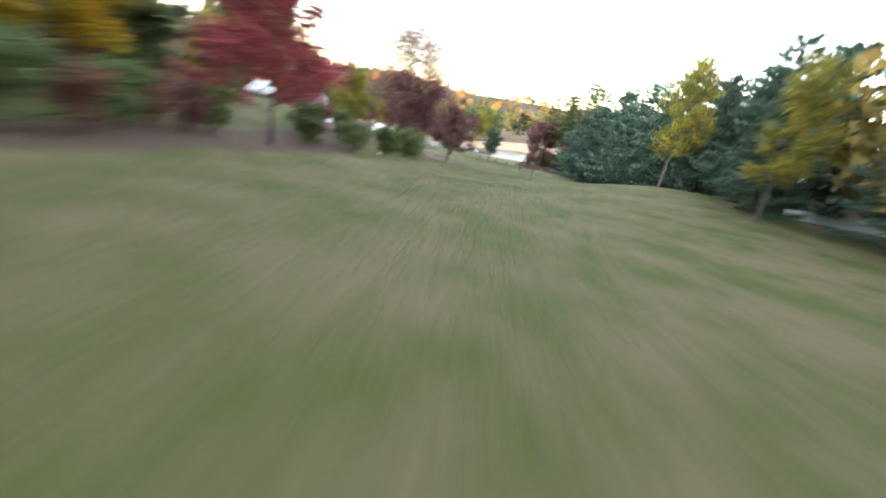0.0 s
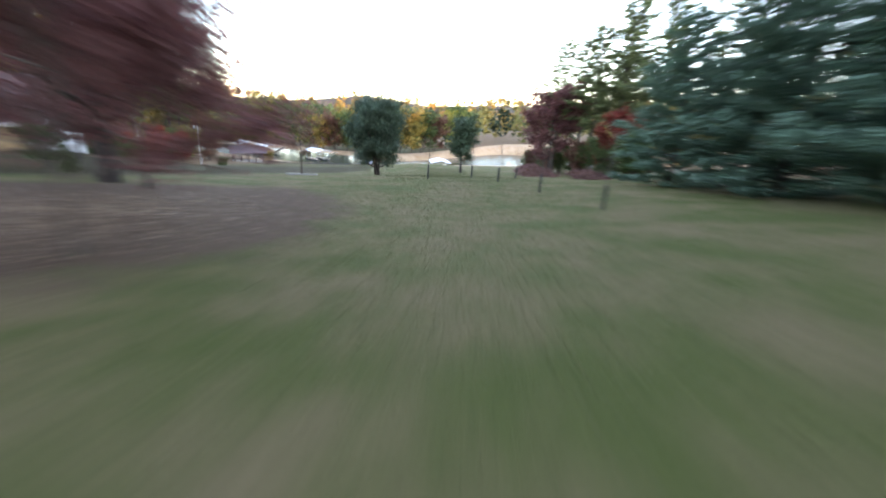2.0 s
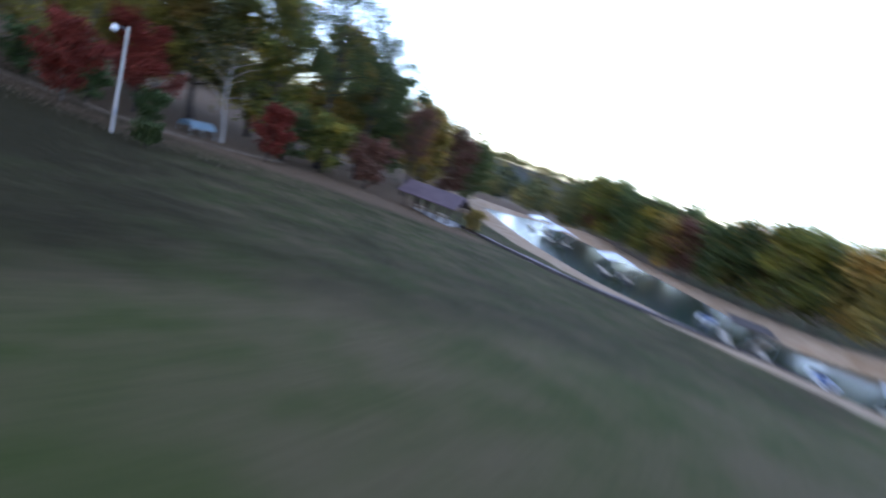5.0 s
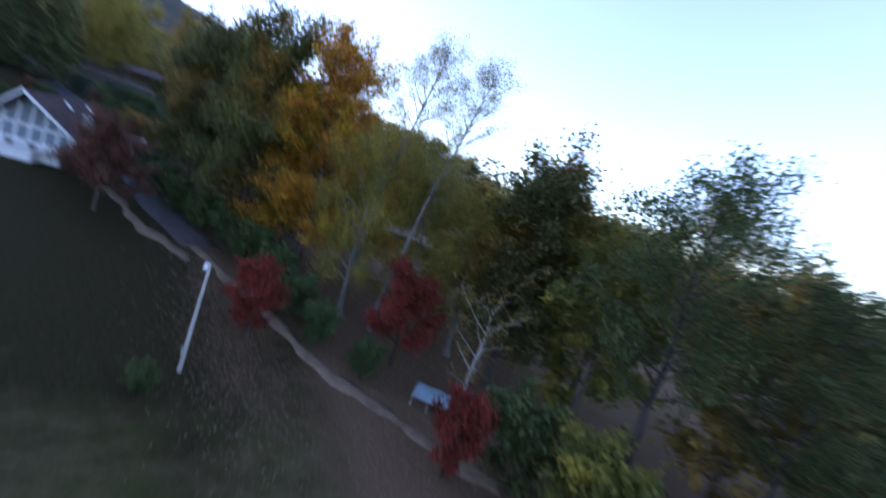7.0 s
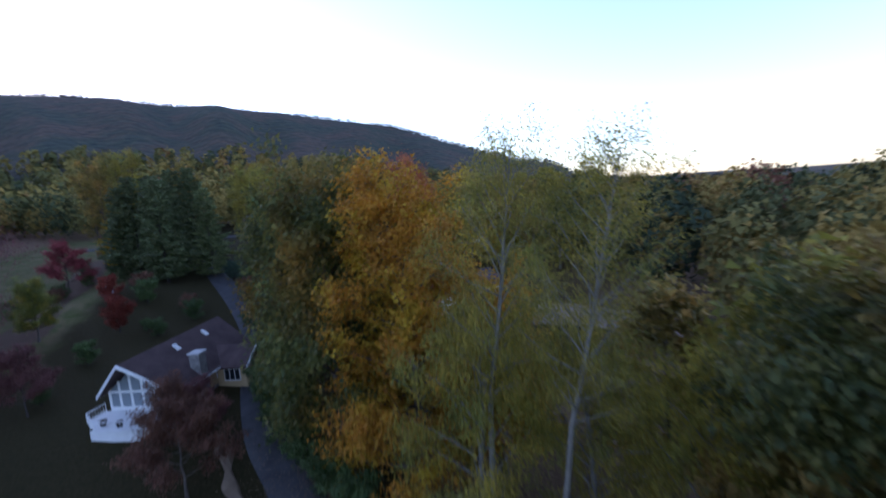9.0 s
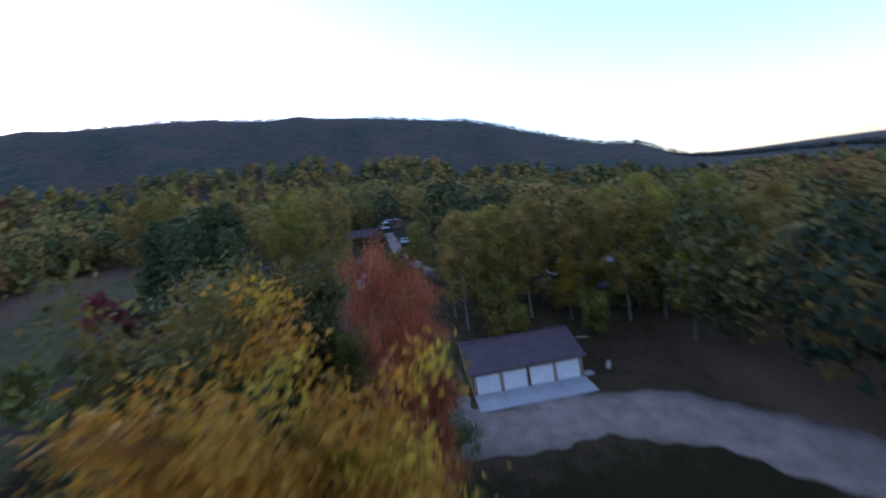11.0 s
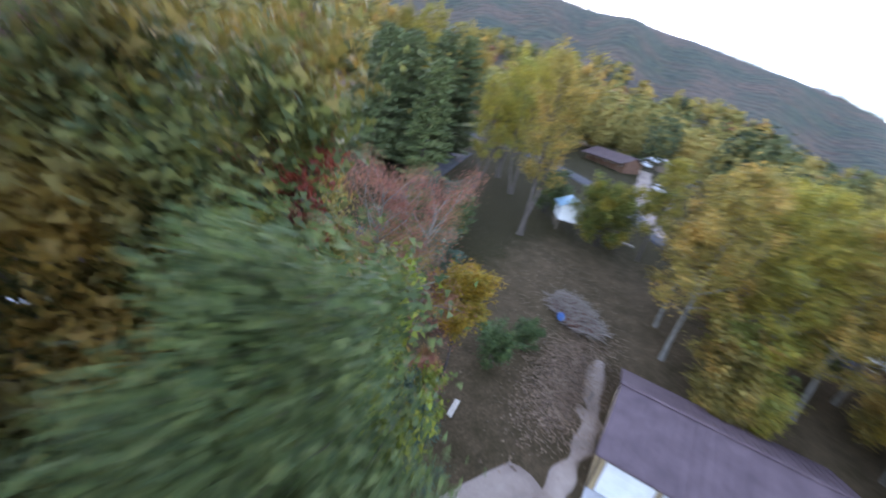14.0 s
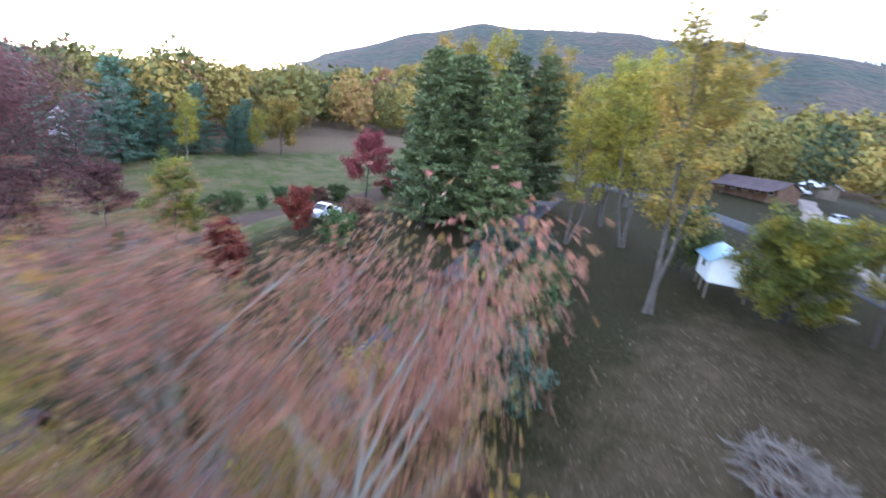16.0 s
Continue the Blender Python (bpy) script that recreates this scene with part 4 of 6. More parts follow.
for i, (x, y, s, m) in enumerate([(-95, 41, 0.95, L_BLUEGREEN), (-101.5, 38.3, 0.9, L_BOX), (-98, 36.5, 0.7, L_BOX), (-90, 35.5, 0.8, L_OLIVE), (-86, 37, 0.75, L_BROWNRED), (-96, 32.6, 0.8, L_BOX), (-101, 31, 0.7, L_BROWNRED), (-91.5, 39.5, 0.6, L_PINK), (-83, 38.5, 0.9, L_OLIVE), (-106, 31, 0.8, L_BOX)]):
    plant("bush", x, y, m, BARKDARK, "drive_bush", "loose bush in the scrub beside the driveway", "shrub", s, 15 + i * 53, "scrub beside the driveway")
rngu = random.Random(9)
for i in range(26):
    x, y = rngu.uniform(-112, -90), rngu.uniform(64, 104)
    if x > -95 and y < 80:
        continue
    plant("under", x, y, (L_OLIVE, L_YGREEN, L_BROWNRED, L_OAK)[i % 4], BARK, "undergrowth_tree", "thin undergrowth tree in green and gold", "tree", rngu.uniform(0.6, 1.2), i * 77, "undergrowth behind the garage")
rngb = random.Random(23)
for i in range(26):
    y = 16 + i * 3.9 + rngb.uniform(-1.5, 1.5)
    mid, w = lake_shape(y)
    x = float(mid + w) + rngb.uniform(9, 16)
    plant("under", x, y, (L_OAKDARK, L_OAK, L_BROWNRED, L_OAKDARK, L_OLIVE)[i % 5], BARK, "bank_tree", "tall woodland tree above the far bank", "tree", rngb.uniform(1.7, 2.4), i * 57, "trees along the far bank")
# ---------------------------------------------------------------- far woods, too many to count
def woods(name, spots, quads, size, mat, label, seed, up=0.0):
    rng = np.random.default_rng(seed)
    k = len(spots)
    base = rng.normal(size=(k, quads, 3))
    base /= np.linalg.norm(base, axis=2)[:, :, None]
    base *= rng.uniform(0.35, 1.0, (k, quads, 1)) ** 0.45
    H, R = spots[:, 2], spots[:, 3]
    c = np.empty((k, quads, 3))
    lump = 1 + 0.22 * np.sin(base[:, :, 0] * 5 + rng.uniform(0, 6, (k, 1))) * np.sin(base[:, :, 2] * 6 + rng.uniform(0, 6, (k, 1)))
    c[:, :, 0] = spots[:, 0][:, None] + base[:, :, 0] * R[:, None] * lump
    c[:, :, 1] = spots[:, 1][:, None] + base[:, :, 1] * R[:, None] * lump
    c[:, :, 2] = spots[:, 4][:, None] + H[:, None] * (0.56 + 0.44 * base[:, :, 2] * lump)
    c = c.reshape(-1, 3)
    sz = np.repeat(size * spots[:, 3] / 4.0, quads)[:, None]
    nrm = base.reshape(-1, 3) * (1 - up) + rng.normal(scale=0.6 - 0.4 * up, size=(k * quads, 3)) + np.array([0, 0, up])
    nrm /= np.linalg.norm(nrm, axis=1)[:, None]
    u = np.cross(nrm, rng.normal(size=(k * quads, 3)))
    u /= np.linalg.norm(u, axis=1)[:, None]
    w = np.cross(nrm, u)
    s = sz * rng.uniform(0.6, 1.3, (k * quads, 1)) * 0.5
    q = np.stack([c - u * s * 1.2, c + w * s + u * s * 0.8, c - w * s + u * s * 0.8], 1).reshape(-1, 3)
    me = np_mesh(name, q, np.arange(3 * k * quads).reshape(-1, 3), False)
    at = me.attributes.new("tone", "FLOAT", "POINT")
    at.data.foreach_set("value", np.repeat(spots[:, 5], quads * 3).astype(np.float32))
    me.materials.append(mat)
    return tagged(new(name, me), label, "woods", kind="stuff")


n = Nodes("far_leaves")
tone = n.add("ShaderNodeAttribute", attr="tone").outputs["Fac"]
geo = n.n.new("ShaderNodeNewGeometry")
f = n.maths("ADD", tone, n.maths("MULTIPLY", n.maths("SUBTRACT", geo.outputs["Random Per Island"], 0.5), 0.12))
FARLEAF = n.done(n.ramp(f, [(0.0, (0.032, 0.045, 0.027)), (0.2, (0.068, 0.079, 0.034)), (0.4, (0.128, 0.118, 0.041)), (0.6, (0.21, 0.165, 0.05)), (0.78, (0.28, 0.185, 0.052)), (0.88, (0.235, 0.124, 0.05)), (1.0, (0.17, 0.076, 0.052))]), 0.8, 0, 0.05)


def scatter(k, rlo, rhi, seed, clear, lo=0.0, hi=360.0):
    rng = np.random.default_rng(seed)
    r = np.sqrt(rng.uniform(rlo ** 2, rhi ** 2, k))
    a = np.radians(rng.uniform(lo, hi, k) + 90)
    x, y = -60 + r * np.cos(a), 40 + r * np.sin(a)
    ok = ~clear(x, y)
    x, y = x[ok], y[ok]
    k = len(x)
    H = rng.uniform(11, 21, k)
    patch = 0.5 + 0.5 * np.sin(x * 0.021 + 1.3) * np.sin(y * 0.027 + 0.4)
    # lower tone from 180 degrees on: dull leaves, plus haze put into the tone
    t = np.clip(rng.normal(0.5 if lo < 180 else 0.3, 0.2, k) + 0.25 * (patch - 0.5), 0, 1)
    return np.stack([x, y, H, H * rng.uniform(0.22, 0.34, k), heights(x, y), t], -1)


def open_ground(x, y):
    lake = lake_d(x, y) < 1.15
    west = (np.exp(-((x + 165) / 34) ** 2 - ((y - 40) / 26) ** 2) > 0.4) | (np.exp(-((x + 235) / 45) ** 2 - ((y - 60) / 26) ** 2) > 0.45)
    road = np.hypot(x + 128, y - 66) < 22
    home = (np.hypot(x + 75, (y - 20) * 1.0) < 78) & (y < 62)
    lawn = (x > -175) & (x < 30) & (y > -50) & (y < 62)
    yard = (x > -128) & (x < -50) & (y >= 40) & (y < 84)
    white = np.hypot(x + 117, y - 91) < 15
    upper = (x > -200) & (x < -120) & (y > -62) & (y < -5)
    belt = (x > -64) & (x < 40) & (y < 96) & (y > 40)
    return belt | lake | west | road | home | lawn | yard | white | upper


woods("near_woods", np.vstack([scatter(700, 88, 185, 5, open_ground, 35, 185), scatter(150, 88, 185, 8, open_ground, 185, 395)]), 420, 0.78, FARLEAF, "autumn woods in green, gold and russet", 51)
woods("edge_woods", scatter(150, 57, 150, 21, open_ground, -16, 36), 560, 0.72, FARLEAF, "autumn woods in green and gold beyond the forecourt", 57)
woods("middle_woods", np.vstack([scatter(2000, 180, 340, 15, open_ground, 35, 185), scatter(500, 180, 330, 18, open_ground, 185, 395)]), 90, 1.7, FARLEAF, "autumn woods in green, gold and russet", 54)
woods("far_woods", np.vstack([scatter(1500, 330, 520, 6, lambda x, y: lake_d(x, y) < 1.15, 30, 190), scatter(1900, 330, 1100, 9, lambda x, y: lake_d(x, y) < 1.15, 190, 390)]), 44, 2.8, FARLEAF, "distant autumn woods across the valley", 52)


def slope_woods(count, seed):
    """Tree tops over the mountain side and along its crest."""
    rng = np.random.default_rng(seed)
    yaw = np.radians(rng.uniform(36, 186, count))
    r = rng.uniform(955, 992, count)
    x, y = -60 - r * np.sin(yaw), 40 + r * np.cos(yaw)
    H = rng.uniform(10, 17, count)
    t = np.clip(rng.normal(0.22, 0.16, count) + 0.12 * np.sin(yaw * 31) * np.sin(r * 0.013), 0, 1)
    return np.stack([x, y, H, H * 0.45, heights(x, y) - 6, t], -1)


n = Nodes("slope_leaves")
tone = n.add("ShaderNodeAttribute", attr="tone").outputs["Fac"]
# crest trees repeat the haze-greyed tones of the far ground
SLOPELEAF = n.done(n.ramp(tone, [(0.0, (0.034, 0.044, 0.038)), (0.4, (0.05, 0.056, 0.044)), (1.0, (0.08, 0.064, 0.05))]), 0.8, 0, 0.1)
woods("mountain_woods", slope_woods(3500, 12), 16, 1.9, SLOPELEAF, "wooded mountain side in autumn colours greyed for haze", 53, 0.8)

# ---------------------------------------------------------------- buildings
def box(bm, x0, x1, y0, y1, z0, z1, bevel=0.0):
    """A box with chamfered edges."""
    vs = [bm.verts.new((x, y, z)) for x in (x0, x1) for y in (y0, y1) for z in (z0, z1)]
    fs = [bm.faces.new([vs[i] for i in f]) for f in ((0, 1, 3, 2), (4, 6, 7, 5), (0, 4, 5, 1), (2, 3, 7, 6), (0, 2, 6, 4), (1, 5, 7, 3))]
    if bevel:
        edges = list({e for f in fs for e in f.edges})
        bmesh.ops.bevel(bm, geom=edges, offset=bevel, segments=1, affect="EDGES")
    return bm


def block(name, parent, mat, x0, x1, y0, y1, z0, z1, bevel=0.0, label=""):
    return part(name, box(bmesh.new(), x0, x1, y0, y1, z0, z1, bevel), mat, parent, label)


def prism(name, parent, mat, outline, axis, a, b, label=""):
    """An outline of (u, z) pushed along x or y from a to b."""
    bm = bmesh.new()
    ends = []
    for t in (a, b):
        ends.append([bm.verts.new((t, u, z) if axis == "x" else (u, t, z)) for u, z in outline])
    bm.faces.new(ends[0])
    bm.faces.new(ends[1][::-1])
    k = len(outline)
    for i in range(k):
        bm.faces.new((ends[0][i], ends[1][i], ends[1][(i + 1) % k], ends[0][(i + 1) % k]))
    bmesh.ops.recalc_face_normals(bm, faces=bm.faces)
    return part(name, bm, mat, parent, label)


def rod(name, parent, mat, a, b, r, sides=8, label="", r2=None):
    v, f = tubes([(np.linspace(a, b, 3), np.linspace(r, r2 or r, 3))], sides)
    bm = bmesh.new()
    vs = [bm.verts.new(p) for p in v]
    for q in f:
        bm.faces.new([vs[i] for i in q])
    bm.faces.new(vs[:sides][::-1])
    bm.faces.new(vs[-sides:])
    bmesh.ops.recalc_face_normals(bm, faces=bm.faces)
    return part(name, bm, mat, parent, label)


WHITE = mottled("white_paint", (0.68, 0.68, 0.66), (0.82, 0.82, 0.8), 1.0, 0.55, 20.0, 0.08, 0.004)
BEIGE = mottled("tan_siding", (0.38, 0.27, 0.14), (0.48, 0.36, 0.2), 0.8, 0.7, 25.0, 0.2, 0.005)
ROOFBROWN = mottled("plum_brown_roof", (0.07, 0.045, 0.05), (0.12, 0.08, 0.085), 0.7, 0.6, 14.0, 0.5, 0.01, 0.0, 0.4)
SHINGLE = mottled("dark_brown_shingles", (0.055, 0.035, 0.034), (0.1, 0.066, 0.062), 0.6, 0.9, 9.0, 0.8, 0.02)
STONE = mottled("grey_fieldstone", (0.14, 0.13, 0.12), (0.32, 0.3, 0.28), 1.6, 0.9, 7.0, 0.9, 0.05)
TIMBER = mottled("weathered_timber", (0.12, 0.085, 0.06), (0.22, 0.165, 0.12), 1.4, 0.85, 18.0, 0.5, 0.01)
DARKTIMBER = mottled("dark_timber", (0.035, 0.026, 0.022), (0.08, 0.06, 0.05), 1.4, 0.85, 18.0, 0.5, 0.01)
PALEWOOD = mottled("pale_sawn_wood", (0.42, 0.36, 0.28), (0.6, 0.53, 0.43), 1.4, 0.8, 18.0, 0.3, 0.005)
BLUEROOF = mottled("faded_blue_metal", (0.18, 0.34, 0.45), (0.34, 0.52, 0.62), 1.5, 0.5, 12.0, 0.2, 0.01, 0.2, 0.4)
TARP = mottled("pale_blue_tarp", (0.3, 0.44, 0.5), (0.48, 0.62, 0.68), 1.2, 0.55, 10.0, 0.3, 0.02)
WHITEROOF = mottled("white_metal_roof", (0.6, 0.62, 0.64), (0.78, 0.79, 0.8), 0.8, 0.45, 12.0, 0.2, 0.01, 0.1, 0.4)
RUST = mottled("rusty_roof", (0.13, 0.055, 0.04), (0.24, 0.11, 0.075), 0.7, 0.8, 10.0, 0.4, 0.01)
LOGWALL = mottled("brown_log_wall", (0.1, 0.05, 0.03), (0.19, 0.1, 0.06), 1.0, 0.8, 14.0, 0.5, 0.02)
BLACK = mottled("black_plastic", (0.012, 0.012, 0.013), (0.03, 0.03, 0.032), 2.0, 0.5, 30.0, 0.1, 0.003)
RUBBER = mottled("tyre_rubber", (0.015, 0.015, 0.015), (0.035, 0.035, 0.035), 3.0, 0.85, 40.0, 0.3, 0.004)
GREYMETAL = mottled("galvanised_metal", (0.3, 0.31, 0.32), (0.45, 0.46, 0.47), 2.0, 0.4, 25.0, 0.1, 0.003, 0.8, 0.5)
BLUE = mottled("blue_plastic", (0.02, 0.07, 0.2), (0.04, 0.12, 0.3), 2.0, 0.45, 30.0, 0.1, 0.003)
CARWHITE = mottled("white_car_paint", (0.66, 0.67, 0.68), (0.74, 0.75, 0.76), 0.7, 0.25, 30.0, 0.02, 0.001, 0.0, 0.5)
CARDARK = mottled("dark_blue_car_paint", (0.02, 0.028, 0.05), (0.035, 0.045, 0.07), 0.7, 0.25, 30.0, 0.02, 0.001, 0.2, 0.5)
POLEWOOD = mottled("grey_pole_wood", (0.36, 0.33, 0.29), (0.5, 0.46, 0.41), 1.2, 0.85, 14.0, 0.4, 0.006)
n = Nodes("window_glass")
GLASS = n.done((0.22, 0.25, 0.27), 0.06, 0.0, 0.6)
n = Nodes("dark_window_glass")
GLASSDARK = n.done((0.02, 0.022, 0.025), 0.05, 0.0, 0.6)

# four-door garage
def garage():
    g = thing("garage", -83.1, 68.2, 0.56, 1.0, "long tan garage with brown roof and four white doors", "garage")
    L, D, Hw, Hr = 7.1, 11.6, 3.0, 4.7
    block("floor_slab", g, CONCRETE, -D, -0.02, -L, L, -0.3, 0.05)
    block("back_wall", g, BEIGE, -D, -D + 0.2, -L, L, 0.05, Hw)
    for s in (-1, 1):
        y0, y1 = (-L, -L + 0.2) if s < 0 else (L - 0.2, L)
        prism("end_wall", g, BEIGE, [(-D + 0.2, 0.05), (-0.2, 0.05), (-0.2, Hw - 0.03), (-D / 2, Hr - 0.15), (-D + 0.2, Hw - 0.03)], "y", y0, y1)
    edges = [-L]
    for i in range(4):
        c = -5.1 + 3.4 * i
        edges += [c - 1.5, c + 1.5]
    edges.append(L)
    for i in range(0, 10, 2):
        block("pier", g, BEIGE, -0.2, 0.0, edges[i], edges[i + 1], 0.05, Hw)
    for i in range(1, 9, 2):
        block("lintel", g, BEIGE, -0.2, 0.0, edges[i], edges[i + 1], 2.45, Hw)
        d = block("garage_door", g, WHITE, -0.13, -0.09, edges[i], edges[i + 1], 0.06, 2.45, 0.0, "white sectional door")
        for r in range(4):
            block("door_panel", d, WHITE, -0.09, -0.075, edges[i] + 0.06, edges[i + 1] - 0.06, 0.1 + r * 0.585, 0.645 + r * 0.585, 0.008)
        for y0, y1, z0, z1 in ((edges[i] - 0.1, edges[i], 0.05, 2.55), (edges[i + 1], edges[i + 1] + 0.1, 0.05, 2.55), (edges[i], edges[i + 1], 2.45, 2.55)):
            block("door_trim", g, TIMBER, 0.002, 0.03, y0, y1, z0, z1)
    for sx, nm in ((0.45, "front_roof"), (-D - 0.45, "back_roof")):
        ex = 0.45 * (1.7 / (D / 2))
        u0, z0 = sx, Hw - ex
        r = prism(nm, g, ROOFBROWN, [(u0, z0), (u0, z0 + 0.12), (-D / 2, Hr + 0.12), (-D / 2, Hr)], "y", -L - 0.35, L + 0.35)
        for i in range(24):
            yy = -L - 0.3 + i * (2 * L + 0.6) / 23
            prism("seam", r, ROOFBROWN, [(u0, z0 + 0.12), (u0, z0 + 0.15), (-D / 2, Hr + 0.15), (-D / 2, Hr + 0.12)], "y", yy - 0.02, yy + 0.02)
    block("ridge_cap", g, ROOFBROWN, -D / 2 - 0.18, -D / 2 + 0.18, -L - 0.36, L + 0.36, Hr + 0.1, Hr + 0.17)
    block("gutter", g, ROOFBROWN, 0.45, 0.57, -L - 0.3, L + 0.3, Hw - 0.16, Hw - 0.03, 0.02)
    for y in (-L + 0.1, 0.0, L - 0.1):
        rod("downpipe", g, DARKTIMBER, (0.06, y, 0.1), (0.06, y, Hw - 0.15), 0.05)
    return g


garage()
apron = new("pavement")
apron.matrix_world = pose(-83.1, 68.2, 0.56, 0, 0, 1.0)
tagged(apron, "pale concrete apron of poured slabs", "apron", kind="structure")
for i in range(4):
    block("slab", apron, CONCRETE, 0.03, 4.3, -7.1 + i * 3.55 + 0.012, -7.1 + (i + 1) * 3.55 - 0.012, -0.25, 0.1 + 0.004 * (i % 2), 0.015)
block("slab", apron, CONCRETE, -1.2, 0.02, 7.15, 8.5, -0.25, 0.07, 0.015)

# chalet with a glazed prow
def chalet():
    h = thing("chalet", -63.2, 26.3, -0.6, -20.0, "white-fronted chalet with dark brown shingled roof and glazed gable", "house")
    W, D, He, Hr = 3.9, 14.0, 2.9, 6.3
    # local x points out of the glazed front, y to its left seen from inside
    block("foundation", h, STONE, -D, 0.0, -W + 0.1, W - 0.1, -0.9, 0.3)
    for s in (-1, 1):
        y0, y1 = (-W, -W + 0.2) if s < 0 else (W - 0.2, W)
        block("side_wall", h, BEIGE, -D, -0.2, y0, y1, 0.3, He)
        for k, xx in enumerate((-3.2, -7.4, -11.6)):
            w = block("window", h, WHITE, xx - 0.75, xx + 0.75, (y1 + 0.003) if s > 0 else (y0 - 0.05), (y1 + 0.05) if s > 0 else (y0 - 0.003), 1.0, 2.3, 0.01, "white framed window")
            for q in (-0.36, 0.36):
                block("pane", w, GLASSDARK, xx + q - 0.3, xx + q + 0.3, (y1 + 0.052) if s > 0 else (y0 - 0.07), (y1 + 0.07) if s > 0 else (y0 - 0.052), 1.08, 2.22)
    slope = (Hr - He) / W
    prism("back_gable", h, BEIGE, [(-W + 0.2, 0.3), (W - 0.2, 0.3), (W - 0.2, He), (0, Hr - 0.2), (-W + 0.2, He)], "x", -D, -D + 0.2)
    # glazed front: posts, rails and panes
    front = block("front_sill", h, WHITE, -0.2, 0.0, -W, W, 0.3, 1.0, 0.0)
    block("mid_rail", h, WHITE, -0.16, 0.02, -W + 0.1, W - 0.1, 2.5, 2.75)
    posts = [-W + 0.12, -2.6, -1.3, 0.0, 1.3, 2.6, W - 0.12]
    for p in posts:
        top = min(He + (W - abs(p)) * slope - 0.25, Hr - 0.3)
        block("mullion", h, WHITE, -0.14, 0.03, p - 0.11, p + 0.11, 1.0, max(2.7, top))
    for a, b in zip(posts[:-1], posts[1:]):
        block("pane", h, GLASS, -0.09, -0.07, a + 0.1, b - 0.1, 1.0, 2.5)
        za, zb = He + (W - abs(a)) * slope - 0.35, He + (W - abs(b)) * slope - 0.35
        prism("pane", h, GLASS, [(a + 0.1, 2.75), (b - 0.1, 2.75), (b - 0.1, max(2.8, zb)), (a + 0.1, max(2.8, za))], "x", -0.09, -0.07)
    # roof: two slopes that reach out to a prow
    for s in (-1, 1):
        bm = bmesh.new()
        over = 0.7
        ey, ez = s * (W + over), He - over * slope
        tops = [(2.6, 0, Hr), (0.7, ey, ez), (-D - 0.5, ey, ez), (-D - 0.5, 0, Hr)]
        lo = [bm.verts.new(p) for p in tops]
        up = [bm.verts.new((x, y, z + 0.2)) for x, y, z in tops]
        bm.faces.new(lo)
        bm.faces.new(up[::-1])
        for i in range(4):
            bm.faces.new((lo[i], up[i], up[(i + 1) % 4], lo[(i + 1) % 4]))
        bmesh.ops.recalc_face_normals(bm, faces=bm.faces)
        roof = part("roof", bm, SHINGLE, h)
        for c in range(16):
            f0 = c / 16
            za, zb = ez + 0.2 + (Hr - ez) * f0, ez + 0.2 + (Hr - ez) * (f0 + 1 / 16)
            ya, yb = ey * (1 - f0), ey * (1 - f0 - 1 / 16)
            xf = 0.7 + 1.9 * f0
            bm = bmesh.new()
            q = [bm.verts.new(p) for p in ((xf, ya, za + 0.035), (-D - 0.5, ya, za + 0.035), (-D - 0.5, yb, zb + 0.008), (xf, yb, zb + 0.008), (xf, ya, za - 0.01), (-D - 0.5, ya, za - 0.01))]
            bm.faces.new(q[:4])
            bm.faces.new((q[0], q[4], q[5], q[1]))
            bmesh.ops.recalc_face_normals(bm, faces=bm.faces)
            part("shingle_course", bm, SHINGLE, roof)
        bm = bmesh.new()
        a, b = Vector((2.62, 0, Hr - 0.12)), Vector((0.72, ey, ez - 0.12))
        pts = [a, b, b + Vector((0, 0, 0.36)), a + Vector((0, 0, 0.36))]
        f1 = [bm.verts.new(p) for p in pts]
        f2 = [bm.verts.new(p + Vector((0.12, 0, 0))) for p in pts]
        bm.faces.new(f1)
        bm.faces.new(f2[::-1])
        for i in range(4):
            bm.faces.new((f1[i], f2[i], f2[(i + 1) % 4], f1[(i + 1) % 4]))
        bmesh.ops.recalc_face_normals(bm, faces=bm.faces)
        part("rake_board", bm, WHITE, h, "white rake board")
        block("gutter", h, WHITE, -D - 0.4, 0.7, *sorted((ey, ey + s * 0.12)), ez - 0.02, ez + 0.14, 0.02)
    for k, xx in enumerate((-4.6, -9.8)):
        prism("skylight", h, WHITE, [(0.7, Hr - 0.7 * slope + 0.24), (1.35, Hr - 1.35 * slope + 0.24), (1.35, Hr - 1.35 * slope + 0.36), (0.7, Hr - 0.7 * slope + 0.36)], "x", xx - 0.3, xx + 0.3, "white skylight")
    ch = block("chimney", h, STONE, -4.6, -3.3, W - 0.7, W + 0.5, -0.8, 5.1, 0.06, "tall fieldstone chimney")
    block("chimney_cap", ch, CONCRETE, -4.72, -3.18, W - 0.82, W + 0.62, 5.1, 5.26, 0.03)
    # wing on the drive side
    block("wing_wall", h, BEIGE, -11.6, -6.8, W + 0.01, W + 3.6, -0.8, 2.4)
    wr = prism("wing_roof", h, SHINGLE, [(-12.1, 2.1), (-9.2, 4.0), (-6.3, 2.1), (-6.3, 2.3), (-9.2, 4.2), (-12.1, 2.3)], "y", W - 1.5, W + 4.0)
    prism("wing_rake", h, WHITE, [(-12.1, 2.0), (-9.2, 3.9), (-6.3, 2.0), (-6.3, 2.35), (-9.2, 4.25), (-12.1, 2.35)], "y", W + 4.0, W + 4.1)
    w = block("window", h, WHITE, -6.797, -6.74, W + 0.9, W + 2.9, 0.5, 2.0, 0.0, "white framed window")
